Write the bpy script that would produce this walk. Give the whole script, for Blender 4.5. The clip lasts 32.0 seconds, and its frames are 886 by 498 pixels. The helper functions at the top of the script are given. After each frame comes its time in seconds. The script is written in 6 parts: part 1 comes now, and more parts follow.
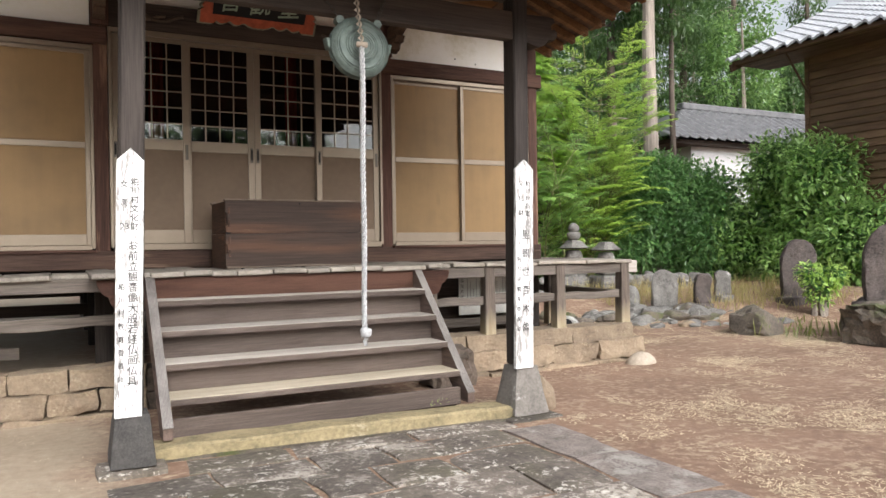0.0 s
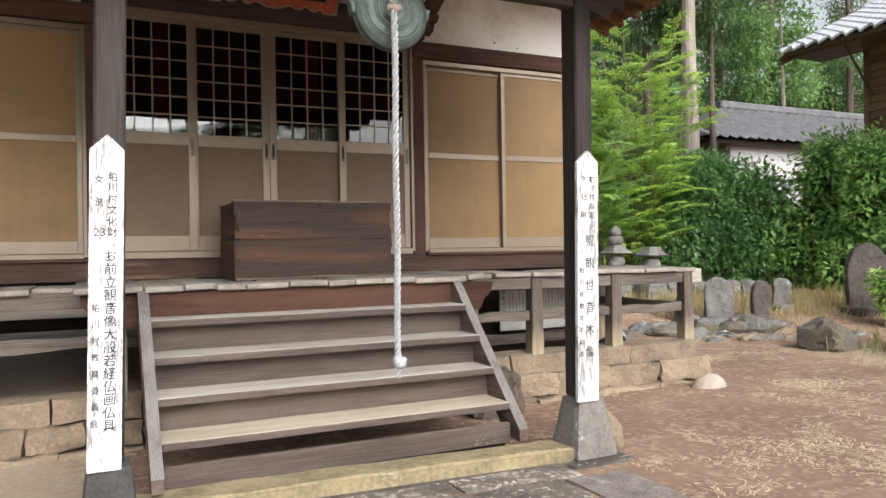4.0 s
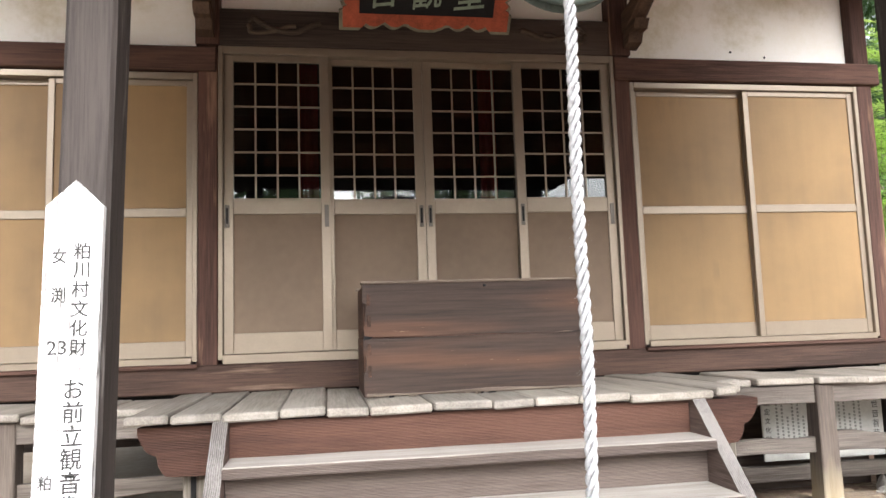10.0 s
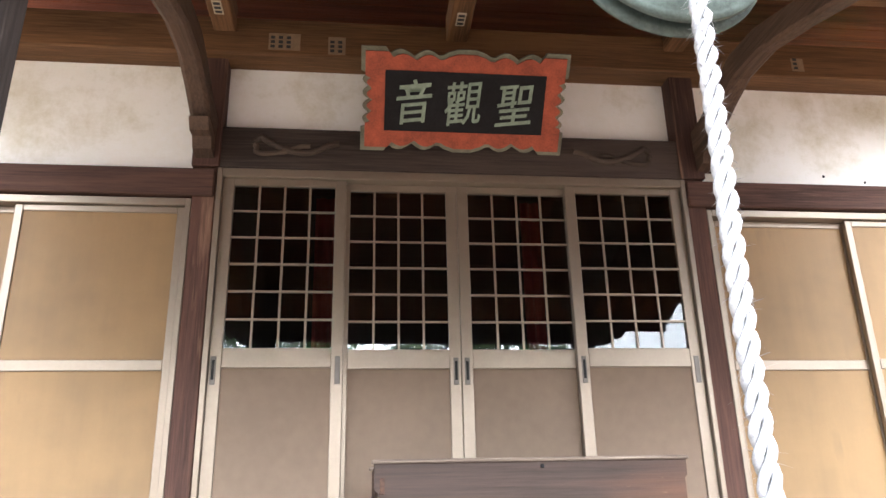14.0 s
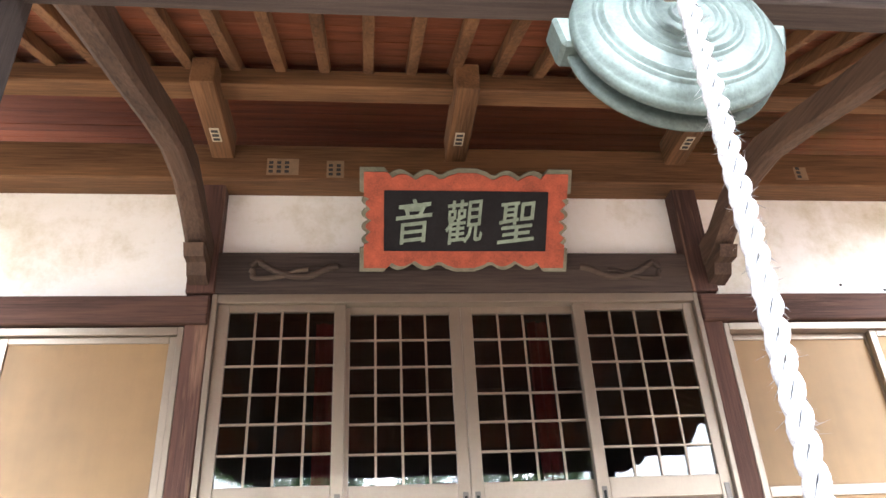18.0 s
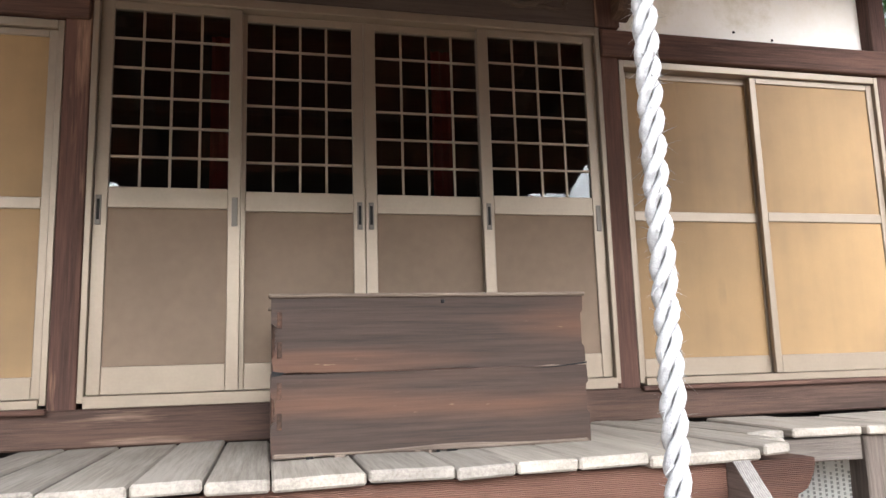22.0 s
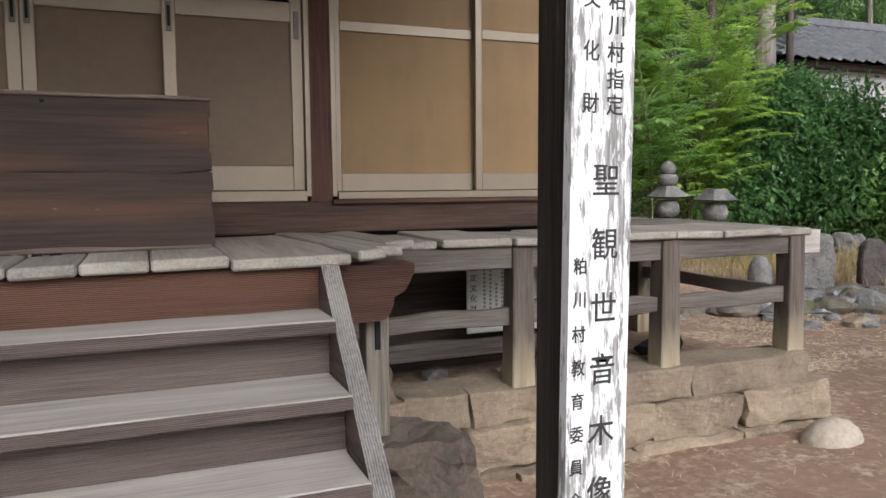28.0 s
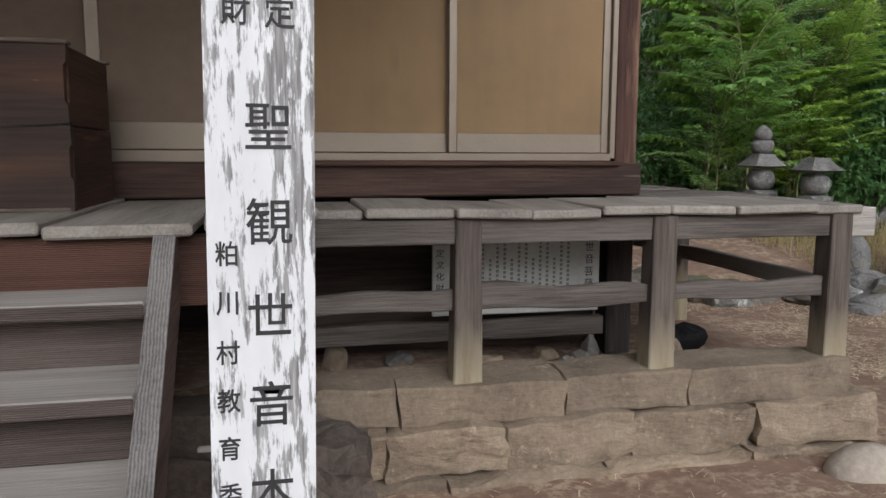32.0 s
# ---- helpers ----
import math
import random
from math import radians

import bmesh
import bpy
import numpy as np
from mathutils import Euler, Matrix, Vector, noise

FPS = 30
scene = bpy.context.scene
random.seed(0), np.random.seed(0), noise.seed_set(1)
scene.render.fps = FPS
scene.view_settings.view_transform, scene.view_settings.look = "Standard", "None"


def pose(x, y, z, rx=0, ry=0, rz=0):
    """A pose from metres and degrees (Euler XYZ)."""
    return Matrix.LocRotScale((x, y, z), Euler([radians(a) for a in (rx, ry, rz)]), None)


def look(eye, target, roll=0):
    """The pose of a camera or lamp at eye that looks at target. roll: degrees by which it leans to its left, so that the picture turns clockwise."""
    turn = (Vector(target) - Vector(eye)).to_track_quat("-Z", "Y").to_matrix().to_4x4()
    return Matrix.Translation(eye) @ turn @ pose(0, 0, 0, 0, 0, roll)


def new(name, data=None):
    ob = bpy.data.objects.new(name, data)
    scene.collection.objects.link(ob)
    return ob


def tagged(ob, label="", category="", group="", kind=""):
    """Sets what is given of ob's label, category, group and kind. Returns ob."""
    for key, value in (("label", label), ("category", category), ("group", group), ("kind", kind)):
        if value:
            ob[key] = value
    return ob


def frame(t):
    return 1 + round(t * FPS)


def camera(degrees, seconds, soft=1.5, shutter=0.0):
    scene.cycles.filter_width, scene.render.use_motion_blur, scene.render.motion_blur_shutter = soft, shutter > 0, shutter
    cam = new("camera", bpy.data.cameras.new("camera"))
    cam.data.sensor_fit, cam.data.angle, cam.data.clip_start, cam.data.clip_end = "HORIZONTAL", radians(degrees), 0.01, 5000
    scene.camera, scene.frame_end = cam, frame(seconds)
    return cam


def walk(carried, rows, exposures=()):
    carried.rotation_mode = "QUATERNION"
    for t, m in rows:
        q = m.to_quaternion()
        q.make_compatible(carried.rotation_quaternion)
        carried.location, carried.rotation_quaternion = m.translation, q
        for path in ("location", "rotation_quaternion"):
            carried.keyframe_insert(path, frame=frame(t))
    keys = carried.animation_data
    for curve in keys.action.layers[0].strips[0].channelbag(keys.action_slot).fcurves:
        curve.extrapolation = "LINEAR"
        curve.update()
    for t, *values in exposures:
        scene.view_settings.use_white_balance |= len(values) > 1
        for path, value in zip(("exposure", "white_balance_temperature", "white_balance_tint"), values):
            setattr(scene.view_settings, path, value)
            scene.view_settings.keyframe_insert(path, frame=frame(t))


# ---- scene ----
cam = camera(61.7, 32.0)
SKY = 0.15
EXPOSURES = [(0, 0.74, 6300, 10), (5, 0.70, 6250, 10), (8, 0.86, 6150, 10), (9, 1.16, 6150, 10), (11, 1.62, 6030, 10), (13, 2.05, 5800, 10), (15, 2.55, 5660, 10), (18.5, 2.98, 5580, 10), (20, 2.6, 5620, 10), (22, 1.62, 5960, 10), (24, 1.12, 6080, 10), (26, 0.82, 6080, 10), (29, -0.05, 5930, 10), (31, -0.3, 5880, 10), (32, -0.35, 5880, 10)]
PATH = [
    (0, (-0.012, 0.283, 1.353), (0.907, 2.059, 1.34), -0.8),
    (0.5, (0.015, 0.349, 1.338), (0.917, 2.134, 1.338), -0.7),
    (1, (0.074, 0.435, 1.313), (0.963, 2.226, 1.317), -1.0),
    (1.5, (0.177, 0.546, 1.323), (1.005, 2.365, 1.253), -1.1),
    (2, (0.242, 0.647, 1.363), (1.038, 2.476, 1.23), -1.1),
    (2.5, (0.231, 0.719, 1.369), (1.068, 2.534, 1.275), -0.5),
    (4.5, (0.315, 1.354, 1.399), (1.178, 3.158, 1.404), -1.0),
    (5, (0.355, 1.494, 1.418), (1.206, 3.304, 1.402), -1.4),
    (5.5, (0.452, 1.636, 1.4), (1.217, 3.484, 1.351), -1.7),
    (6, (0.504, 1.801, 1.445), (1.144, 3.696, 1.487), -1.7),
    (6.5, (0.637, 1.961, 1.459), (1.146, 3.894, 1.514), -2.0),
    (7, (0.754, 2.09, 1.473), (1.189, 4.04, 1.578), -2.0),
    (7.5, (0.776, 2.254, 1.454), (1.2, 4.207, 1.514), -1.6),
    (8, (0.795, 2.43, 1.474), (1.225, 4.382, 1.549), -1.4),
    (8.5, (0.83, 2.54, 1.476), (1.281, 4.485, 1.598), -1.6),
    (9, (0.946, 2.707, 1.493), (1.35, 4.657, 1.674), -2.2),
    (9.5, (1.029, 2.798, 1.496), (1.375, 4.757, 1.7), -2.2),
    (10, (1.065, 2.882, 1.498), (1.381, 4.845, 1.717), -1.9),
    (10.5, (1.086, 3.076, 1.51), (1.367, 5.04, 1.76), -2.1),
    (11, (1.093, 3.218, 1.523), (1.348, 5.182, 1.806), -1.7),
    (11.5, (1.111, 3.306, 1.547), (1.341, 5.268, 1.858), -2.0),
    (12, (1.167, 3.46, 1.579), (1.355, 5.421, 1.924), -2.3),
    (12.5, (1.224, 3.537, 1.615), (1.361, 5.486, 2.04), -2.3),
    (13, (1.243, 3.589, 1.605), (1.333, 5.536, 2.051), -1.9),
    (13.5, (1.231, 3.707, 1.602), (1.33, 5.618, 2.184), -1.1),
    (14, (1.192, 3.83, 1.615), (1.414, 5.711, 2.257), -1.3),
    (14.5, (1.199, 3.881, 1.624), (1.475, 5.73, 2.333), -2.0),
    (15, (1.243, 3.928, 1.633), (1.473, 5.761, 2.399), -2.7),
    (15.5, (1.26, 3.935, 1.627), (1.463, 5.731, 2.482), -3.1),
    (17.5, (1.23, 3.997, 1.654), (1.429, 5.754, 2.589), -3.2),
    (18, (1.225, 3.987, 1.666), (1.428, 5.737, 2.613), -3.0),
    (18.5, (1.218, 3.992, 1.653), (1.433, 5.733, 2.614), -2.8),
    (19, (1.222, 4.005, 1.63), (1.446, 5.787, 2.508), -3.2),
    (19.5, (1.218, 4.016, 1.609), (1.44, 5.845, 2.389), -2.8),
    (20, (1.192, 4.025, 1.592), (1.437, 5.879, 2.301), -2.5),
    (20.5, (1.196, 3.995, 1.614), (1.463, 5.889, 2.197), -1.9),
    (21, (1.194, 3.975, 1.588), (1.535, 5.889, 2.057), -1.8),
    (21.5, (1.209, 3.963, 1.523), (1.622, 5.88, 1.917), -1.8),
    (22, (1.244, 3.96, 1.492), (1.704, 5.882, 1.798), -1.7),
    (22.5, (1.207, 3.961, 1.495), (1.762, 5.872, 1.7), -1.5),
    (23, (1.217, 3.944, 1.494), (1.845, 5.84, 1.583), -1.3),
    (23.5, (1.263, 3.91, 1.511), (1.918, 5.799, 1.542), -1.2),
    (24, (1.357, 3.867, 1.481), (1.886, 5.795, 1.538), -1.6),
    (24.5, (1.461, 3.82, 1.477), (1.988, 5.75, 1.494), -1.4),
    (25, (1.536, 3.768, 1.464), (2.065, 5.696, 1.433), -1.4),
    (25.5, (1.595, 3.723, 1.456), (2.234, 5.616, 1.381), -1.1),
    (26, (1.689, 3.751, 1.427), (2.474, 5.587, 1.324), -0.7),
    (26.5, (1.845, 3.725, 1.431), (2.653, 5.548, 1.278), -1.3),
    (28.5, (2.37, 3.689, 1.397), (3.085, 5.548, 1.219), -0.0),
    (29, (2.501, 3.749, 1.394), (3.198, 5.609, 1.163), 0.5),
    (29.5, (2.606, 3.798, 1.398), (3.319, 5.652, 1.164), 0.4),
    (30, (2.74, 3.808, 1.395), (3.349, 5.695, 1.136), 0.4),
    (30.5, (2.91, 3.8, 1.388), (3.392, 5.722, 1.118), 0.1),
    (31, (3.016, 3.822, 1.383), (3.425, 5.761, 1.116), -0.0),
    (31.5, (3.126, 3.893, 1.384), (3.511, 5.84, 1.131), 0.1),
    (32, (3.216, 3.941, 1.379), (3.641, 5.879, 1.125), 0.2),
]
walk(cam, [(t, look(eye, target, roll)) for t, eye, target, roll in PATH], EXPOSURES)

# ---- world and light ----
world = bpy.data.worlds.new("world")
scene.world = world
world.use_nodes = True
wn = world.node_tree
sky = wn.nodes.new("ShaderNodeTexSky")
sky.sky_type, sky.sun_disc = "NISHITA", False
sky.sun_elevation, sky.sun_rotation = radians(34), radians(178)
sky.air_density, sky.dust_density, sky.ozone_density = 1.2, 6.0, 1.0
mute = wn.nodes.new("ShaderNodeHueSaturation")
mute.inputs["Saturation"].default_value = 0.25
wn.links.new(sky.outputs[0], mute.inputs["Color"])
wn.links.new(mute.outputs[0], wn.nodes["Background"].inputs["Color"])
wn.nodes["Background"].inputs["Strength"].default_value = SKY
sun = new("sun", bpy.data.lights.new("sun", "SUN"))
sun.data.energy, sun.data.angle, sun.data.color = 1.5, radians(50), (1.0, 0.97, 0.93)
sun.matrix_world = look((0.5, -11, 7.4), (0, 0, 0))


# ---- materials ----
def nodes_of(name):
    m = bpy.data.materials.new(name)
    m.use_nodes = True
    t = m.node_tree
    return m, t, t.nodes["Principled BSDF"]


def coords(t, scale=(1, 1, 1), rnd=True):
    c = t.nodes.new("ShaderNodeTexCoord")
    mp = t.nodes.new("ShaderNodeMapping")
    mp.inputs["Scale"].default_value = scale
    t.links.new(c.outputs["Object"], mp.inputs["Vector"])
    if rnd:
        o = t.nodes.new("ShaderNodeObjectInfo")
        k = t.nodes.new("ShaderNodeVectorMath")
        k.operation = "SCALE"
        k.inputs[0].default_value = (7.3, 11.1, 5.7)
        t.links.new(o.outputs["Random"], k.inputs["Scale"])
        t.links.new(k.outputs[0], mp.inputs["Location"])
    return mp.outputs[0]


def noise_tex(t, vec, scale, detail=4, rough=0.6):
    n = t.nodes.new("ShaderNodeTexNoise")
    n.inputs["Scale"].default_value, n.inputs["Detail"].default_value, n.inputs["Roughness"].default_value = scale, detail, rough
    t.links.new(vec, n.inputs["Vector"])
    return n.outputs["Fac"]


def ramp(t, fac, stops):
    r = t.nodes.new("ShaderNodeValToRGB")
    e = r.color_ramp.elements
    while len(e) < len(stops):
        e.new(0.5)
    for el, (p, c) in zip(e, stops):
        el.position, el.color = p, (*c, 1)
    t.links.new(fac, r.inputs[0])
    return r.outputs[0]


def mix(t, fac, a, b, mode="MIX"):
    m = t.nodes.new("ShaderNodeMix")
    m.data_type, m.blend_type = "RGBA", mode
    for sock, v in ((m.inputs[0], fac), (m.inputs[6], a), (m.inputs[7], b)):
        if isinstance(v, (int, float)):
            sock.default_value = v
        elif isinstance(v, tuple):
            sock.default_value = (*v, 1)
        else:
            t.links.new(v, sock)
    return m.outputs[2]


def own_tone(t, col, low=0.78, high=1.18):
    """Each piece a little darker or lighter than its neighbours."""
    o = t.nodes.new("ShaderNodeObjectInfo")
    k = ramp(t, o.outputs["Random"], [(0.0, (low, low, low)), (1.0, (high, high * 0.99, high * 0.97))])
    return mix(t, 1.0, col, k, "MULTIPLY")


def bump(t, bsdf, height, strength=0.3, dist=0.01):
    b = t.nodes.new("ShaderNodeBump")
    b.inputs["Strength"].default_value, b.inputs["Distance"].default_value = strength, dist
    t.links.new(height, b.inputs["Height"])
    t.links.new(b.outputs[0], bsdf.inputs["Normal"])


def step(t, fac, lo, hi):
    m = t.nodes.new("ShaderNodeMapRange")
    m.inputs[1].default_value, m.inputs[2].default_value = lo, hi
    t.links.new(fac, m.inputs[0])
    return m.outputs[0]


def wood(name, dark, light, axis="x", worn=None, worn_at=(0.55, 0.75), rough=0.75, grain=1.0, relief=0.45, ridge=0.0, spacing=0.013, spec=0.25):
    """Weathered timber with its grain along one axis, and worn paler streaks where given."""
    m, t, b = nodes_of(name)
    long = {"x": (1.5, 42, 42), "y": (42, 1.5, 42), "z": (42, 42, 1.5)}[axis]
    v = coords(t, tuple(s * grain for s in long))
    broad = coords(t, {"x": (0.5, 4, 4), "y": (4, 0.5, 4), "z": (4, 4, 0.5)}[axis])
    fine = noise_tex(t, v, 2.2, 6, 0.7)
    big = noise_tex(t, broad, 1.3, 3)
    tone = mix(t, 0.5, fine, big)
    col = ramp(t, tone, [(0.39, dark), (0.59, light)])
    height = fine
    if ridge:
        wv = t.nodes.new("ShaderNodeTexWave")
        wv.wave_type, wv.bands_direction = "BANDS", "Z" if axis == "x" else "X"
        wv.inputs["Scale"].default_value = 0.314 / spacing
        wv.inputs["Distortion"].default_value, wv.inputs["Detail"].default_value = 7.0, 4.0
        wv.inputs["Detail Scale"].default_value, wv.inputs["Detail Roughness"].default_value = 0.35, 0.6
        t.links.new(coords(t, {"x": (0.12, 1, 1), "y": (1, 0.12, 1), "z": (1, 1, 0.12)}[axis]), wv.inputs["Vector"])
        lines = step(t, wv.outputs["Fac"], 0.15, 0.75)
        col = mix(t, mix(t, 1.0, lines, (ridge, ridge, ridge), "MULTIPLY"), tuple(c * 0.5 for c in dark), col) if ridge >= 1 else mix(t, ridge, col, mix(t, lines, tuple(c * 0.45 for c in dark), tuple(min(1, c * 1.25) for c in light)))
        height = mix(t, 0.7, fine, lines)
    if worn:
        w = noise_tex(t, v, 1.1, 5, 0.75)
        w2 = noise_tex(t, broad, 2.1, 4)
        col = mix(t, step(t, mix(t, 0.72, w, w2), *worn_at), col, worn)
    t.links.new(own_tone(t, col, 0.86, 1.12), b.inputs["Base Color"])
    b.inputs["Roughness"].default_value, b.inputs["Specular IOR Level"].default_value = rough, spec
    bump(t, b, height, relief, 0.008)
    return m


def plain(name, color, var=0.12, scale=6.0, rough=0.6, metal=0.0, relief=0.1, spec=0.5):
    m, t, b = nodes_of(name)
    v = coords(t)
    n, n2 = noise_tex(t, v, scale, 5), noise_tex(t, v, scale * 9, 4)
    a = tuple(c * (1 - var) for c in color)
    c2 = tuple(min(1, c * (1 + var)) for c in color)
    t.links.new(ramp(t, mix(t, 0.4, n, n2), [(0.35, a), (0.65, c2)]), b.inputs["Base Color"])
    b.inputs["Roughness"].default_value, b.inputs["Metallic"].default_value = rough, metal
    b.inputs["Specular IOR Level"].default_value = spec
    if relief:
        bump(t, b, n2, relief, 0.004)
    return m


def stone(name, base, stain, scale=5.0, moss=None, moss_at=(0.5, 0.65), relief=0.6):
    m, t, b = nodes_of(name)
    v = coords(t)
    n, n2, n3 = noise_tex(t, v, scale, 6, 0.65), noise_tex(t, v, scale * 8, 5, 0.7), noise_tex(t, v, scale * 0.4, 3)
    col = ramp(t, mix(t, 0.45, n, n2), [(0.33, stain), (0.6, base)])
    if moss:
        col = mix(t, step(t, mix(t, 0.35, n3, mix(t, 0.5, n, n2)), *moss_at), col, moss)
    t.links.new(col, b.inputs["Base Color"])
    b.inputs["Roughness"].default_value = 0.9
    bump(t, b, mix(t, 0.5, n, n2), relief, 0.02)
    return m


def leaf(name, a, b2, scale=1.5):
    m, t, b = nodes_of(name)
    g = t.nodes.new("ShaderNodeNewGeometry")
    n = noise_tex(t, coords(t, rnd=False), scale, 3)
    col = mix(t, g.outputs["Random Per Island"], a, b2)
    t.links.new(mix(t, step(t, n, 0.35, 0.7), col, tuple(c * 0.75 for c in a)), b.inputs["Base Color"])
    b.inputs["Roughness"].default_value, b.inputs["Specular IOR Level"].default_value = 0.32, 0.6
    tr = t.nodes.new("ShaderNodeBsdfTranslucent")
    t.links.new(col, tr.inputs["Color"])
    sh = t.nodes.new("ShaderNodeMixShader")
    sh.inputs[0].default_value = 0.5
    t.links.new(b.outputs[0], sh.inputs[1])
    t.links.new(tr.outputs[0], sh.inputs[2])
    t.links.new(sh.outputs[0], t.nodes["Material Output"].inputs["Surface"])
    return m


def flagging():
    """Dark damp flagstone with pale lichen specks and a greenish cast in places."""
    m, t, b = nodes_of("lichen-specked flagstone")
    v = coords(t)
    n, n2, n3, n4 = noise_tex(t, v, 3.0, 5), noise_tex(t, v, 26, 6, 0.75), noise_tex(t, v, 7, 5, 0.7), noise_tex(t, v, 1.4, 3)
    col = ramp(t, mix(t, 0.5, n, n2), [(0.36, (0.05, 0.042, 0.036)), (0.62, (0.22, 0.185, 0.158))])
    col = mix(t, mix(t, 1.0, step(t, n4, 0.5, 0.75), (0.6, 0.6, 0.6), "MULTIPLY"), col, (0.105, 0.095, 0.058))
    col = mix(t, step(t, mix(t, 0.55, n2, n), 0.53, 0.57), col, (0.33, 0.295, 0.26))
    col = mix(t, step(t, mix(t, 0.5, n2, n3), 0.55, 0.585), col, (0.50, 0.47, 0.43))
    t.links.new(own_tone(t, col, 0.62, 1.25), b.inputs["Base Color"])
    b.inputs["Roughness"].default_value = 0.85
    bump(t, b, mix(t, 0.5, n2, n3), 0.8, 0.012)
    return m


def peeling():
    """White paint flaking off grey wood in upright splinters."""
    m, t, b = nodes_of("peeling white paint")
    n1 = noise_tex(t, coords(t, (75, 75, 11)), 1.0, 5, 0.7)
    n2 = noise_tex(t, coords(t, (9, 9, 2.2)), 1.0, 4, 0.6)
    n3 = noise_tex(t, coords(t, (160, 160, 9)), 1.0, 3, 0.6)
    wood_c = ramp(t, n3, [(0.35, (0.17, 0.16, 0.155)), (0.65, (0.42, 0.405, 0.39))])
    flaked = step(t, mix(t, 0.42, n1, n2), 0.502, 0.54)
    t.links.new(mix(t, flaked, ramp(t, n2, [(0.3, (0.66, 0.65, 0.645)), (0.7, (0.82, 0.815, 0.81))]), wood_c), b.inputs["Base Color"])
    b.inputs["Roughness"].default_value = 0.65
    bump(t, b, mix(t, flaked, (0.7, 0.7, 0.7), n3), 0.5, 0.003)
    return m


def box_wood():
    """Old dark boards with soft orange bands where the surface has worn, and small pale nicks."""
    m, t, b = nodes_of("dark offering box boards")
    v = coords(t, (1.0, 16, 30))
    fine = noise_tex(t, v, 2.2, 6, 0.7)
    band = noise_tex(t, coords(t, (0.45, 1, 4.6)), 1.25, 3, 0.5)
    nick = noise_tex(t, coords(t, (9, 9, 70)), 1.6, 3, 0.5)
    col = ramp(t, fine, [(0.30, (0.020, 0.0125, 0.0095)), (0.70, (0.056, 0.033, 0.024))])
    worn = mix(t, fine, (0.072, 0.034, 0.020), (0.125, 0.058, 0.032))
    col = mix(t, mix(t, 1.0, step(t, band, 0.45, 0.64), (0.9, 0.9, 0.9), "MULTIPLY"), col, worn)
    col = mix(t, mix(t, 1.0, step(t, nick, 0.70, 0.76), step(t, band, 0.45, 0.6), "MULTIPLY"), col, (0.24, 0.16, 0.10))
    t.links.new(col, b.inputs["Base Color"])
    b.inputs["Roughness"].default_value, b.inputs["Specular IOR Level"].default_value = 0.65, 0.3
    bump(t, b, fine, 0.3, 0.005)
    return m


def shutter():
    """Ochre resin panel with faint upright run marks and darker clouds."""
    m, t, b = nodes_of("ochre window panel")
    n1, n2 = noise_tex(t, coords(t, (9, 9, 0.9)), 1.0, 5, 0.6), noise_tex(t, coords(t, (1.3, 1.3, 1.6)), 1.0, 4)
    n3 = noise_tex(t, coords(t), 55, 3)
    col = ramp(t, mix(t, 0.72, n1, n2), [(0.36, (0.208, 0.134, 0.066)), (0.62, (0.280, 0.176, 0.080))])
    col = mix(t, step(t, mix(t, 0.35, n2, n1), 0.60, 0.78), col, (0.15, 0.104, 0.062))
    t.links.new(mix(t, mix(t, 1.0, step(t, n3, 0.35, 0.7), (0.12, 0.12, 0.12), "MULTIPLY"), col, (0.20, 0.13, 0.07)), b.inputs["Base Color"])
    b.inputs["Roughness"].default_value, b.inputs["Specular IOR Level"].default_value = 0.55, 0.28
    return m


def hewn():
    """Tan tuff blocks: slanting tool marks, dark damp stains and paler worn faces."""
    m, t, b = nodes_of("hewn tan stone block")
    v = coords(t)
    n, n2, n3 = noise_tex(t, v, 3.0, 5, 0.6), noise_tex(t, v, 38, 6, 0.75), noise_tex(t, v, 9, 5, 0.7)
    mp = t.nodes.new("ShaderNodeMapping")
    mp.inputs["Rotation"].default_value = (0, 0.75, 0)
    mp.inputs["Scale"].default_value = (9, 9, 34)
    t.links.new(v, mp.inputs["Vector"])
    tool = noise_tex(t, mp.outputs[0], 1.0, 3, 0.6)
    col = ramp(t, mix(t, 0.45, n, n2), [(0.32, (0.13, 0.098, 0.07)), (0.5, (0.26, 0.198, 0.14)), (0.68, (0.37, 0.295, 0.205))])
    col = mix(t, step(t, mix(t, 0.4, n3, n2), 0.56, 0.68), col, (0.42, 0.35, 0.25))
    col = mix(t, step(t, mix(t, 0.3, n, n3), 0.6, 0.74), col, (0.10, 0.075, 0.055))
    t.links.new(own_tone(t, col, 0.72, 1.08), b.inputs["Base Color"])
    b.inputs["Roughness"].default_value = 0.93
    bump(t, b, mix(t, 0.55, mix(t, 0.5, n2, n3), tool), 0.9, 0.02)
    return m


M = {}
M["red_x"] = wood("red brown timber along", (0.042, 0.022, 0.017), (0.115, 0.06, 0.044), "x", (0.2, 0.135, 0.105), (0.62, 0.8))
M["red_z"] = wood("red brown timber upright", (0.042, 0.022, 0.017), (0.105, 0.053, 0.04), "z", (0.29, 0.175, 0.115), (0.555, 0.70))
M["dark_x"] = wood("dark timber along", (0.028, 0.02, 0.017), (0.075, 0.055, 0.045), "x")
M["dark_z"] = wood("dark porch post timber", (0.018, 0.0145, 0.013), (0.056, 0.046, 0.042), "z", (0.21, 0.195, 0.18), (0.595, 0.68))
M["roof_x"] = wood("warm roof timber along", (0.075, 0.037, 0.016), (0.205, 0.105, 0.045), "x")
M["roof_y"] = wood("warm roof timber across", (0.075, 0.037, 0.016), (0.215, 0.11, 0.048), "y")
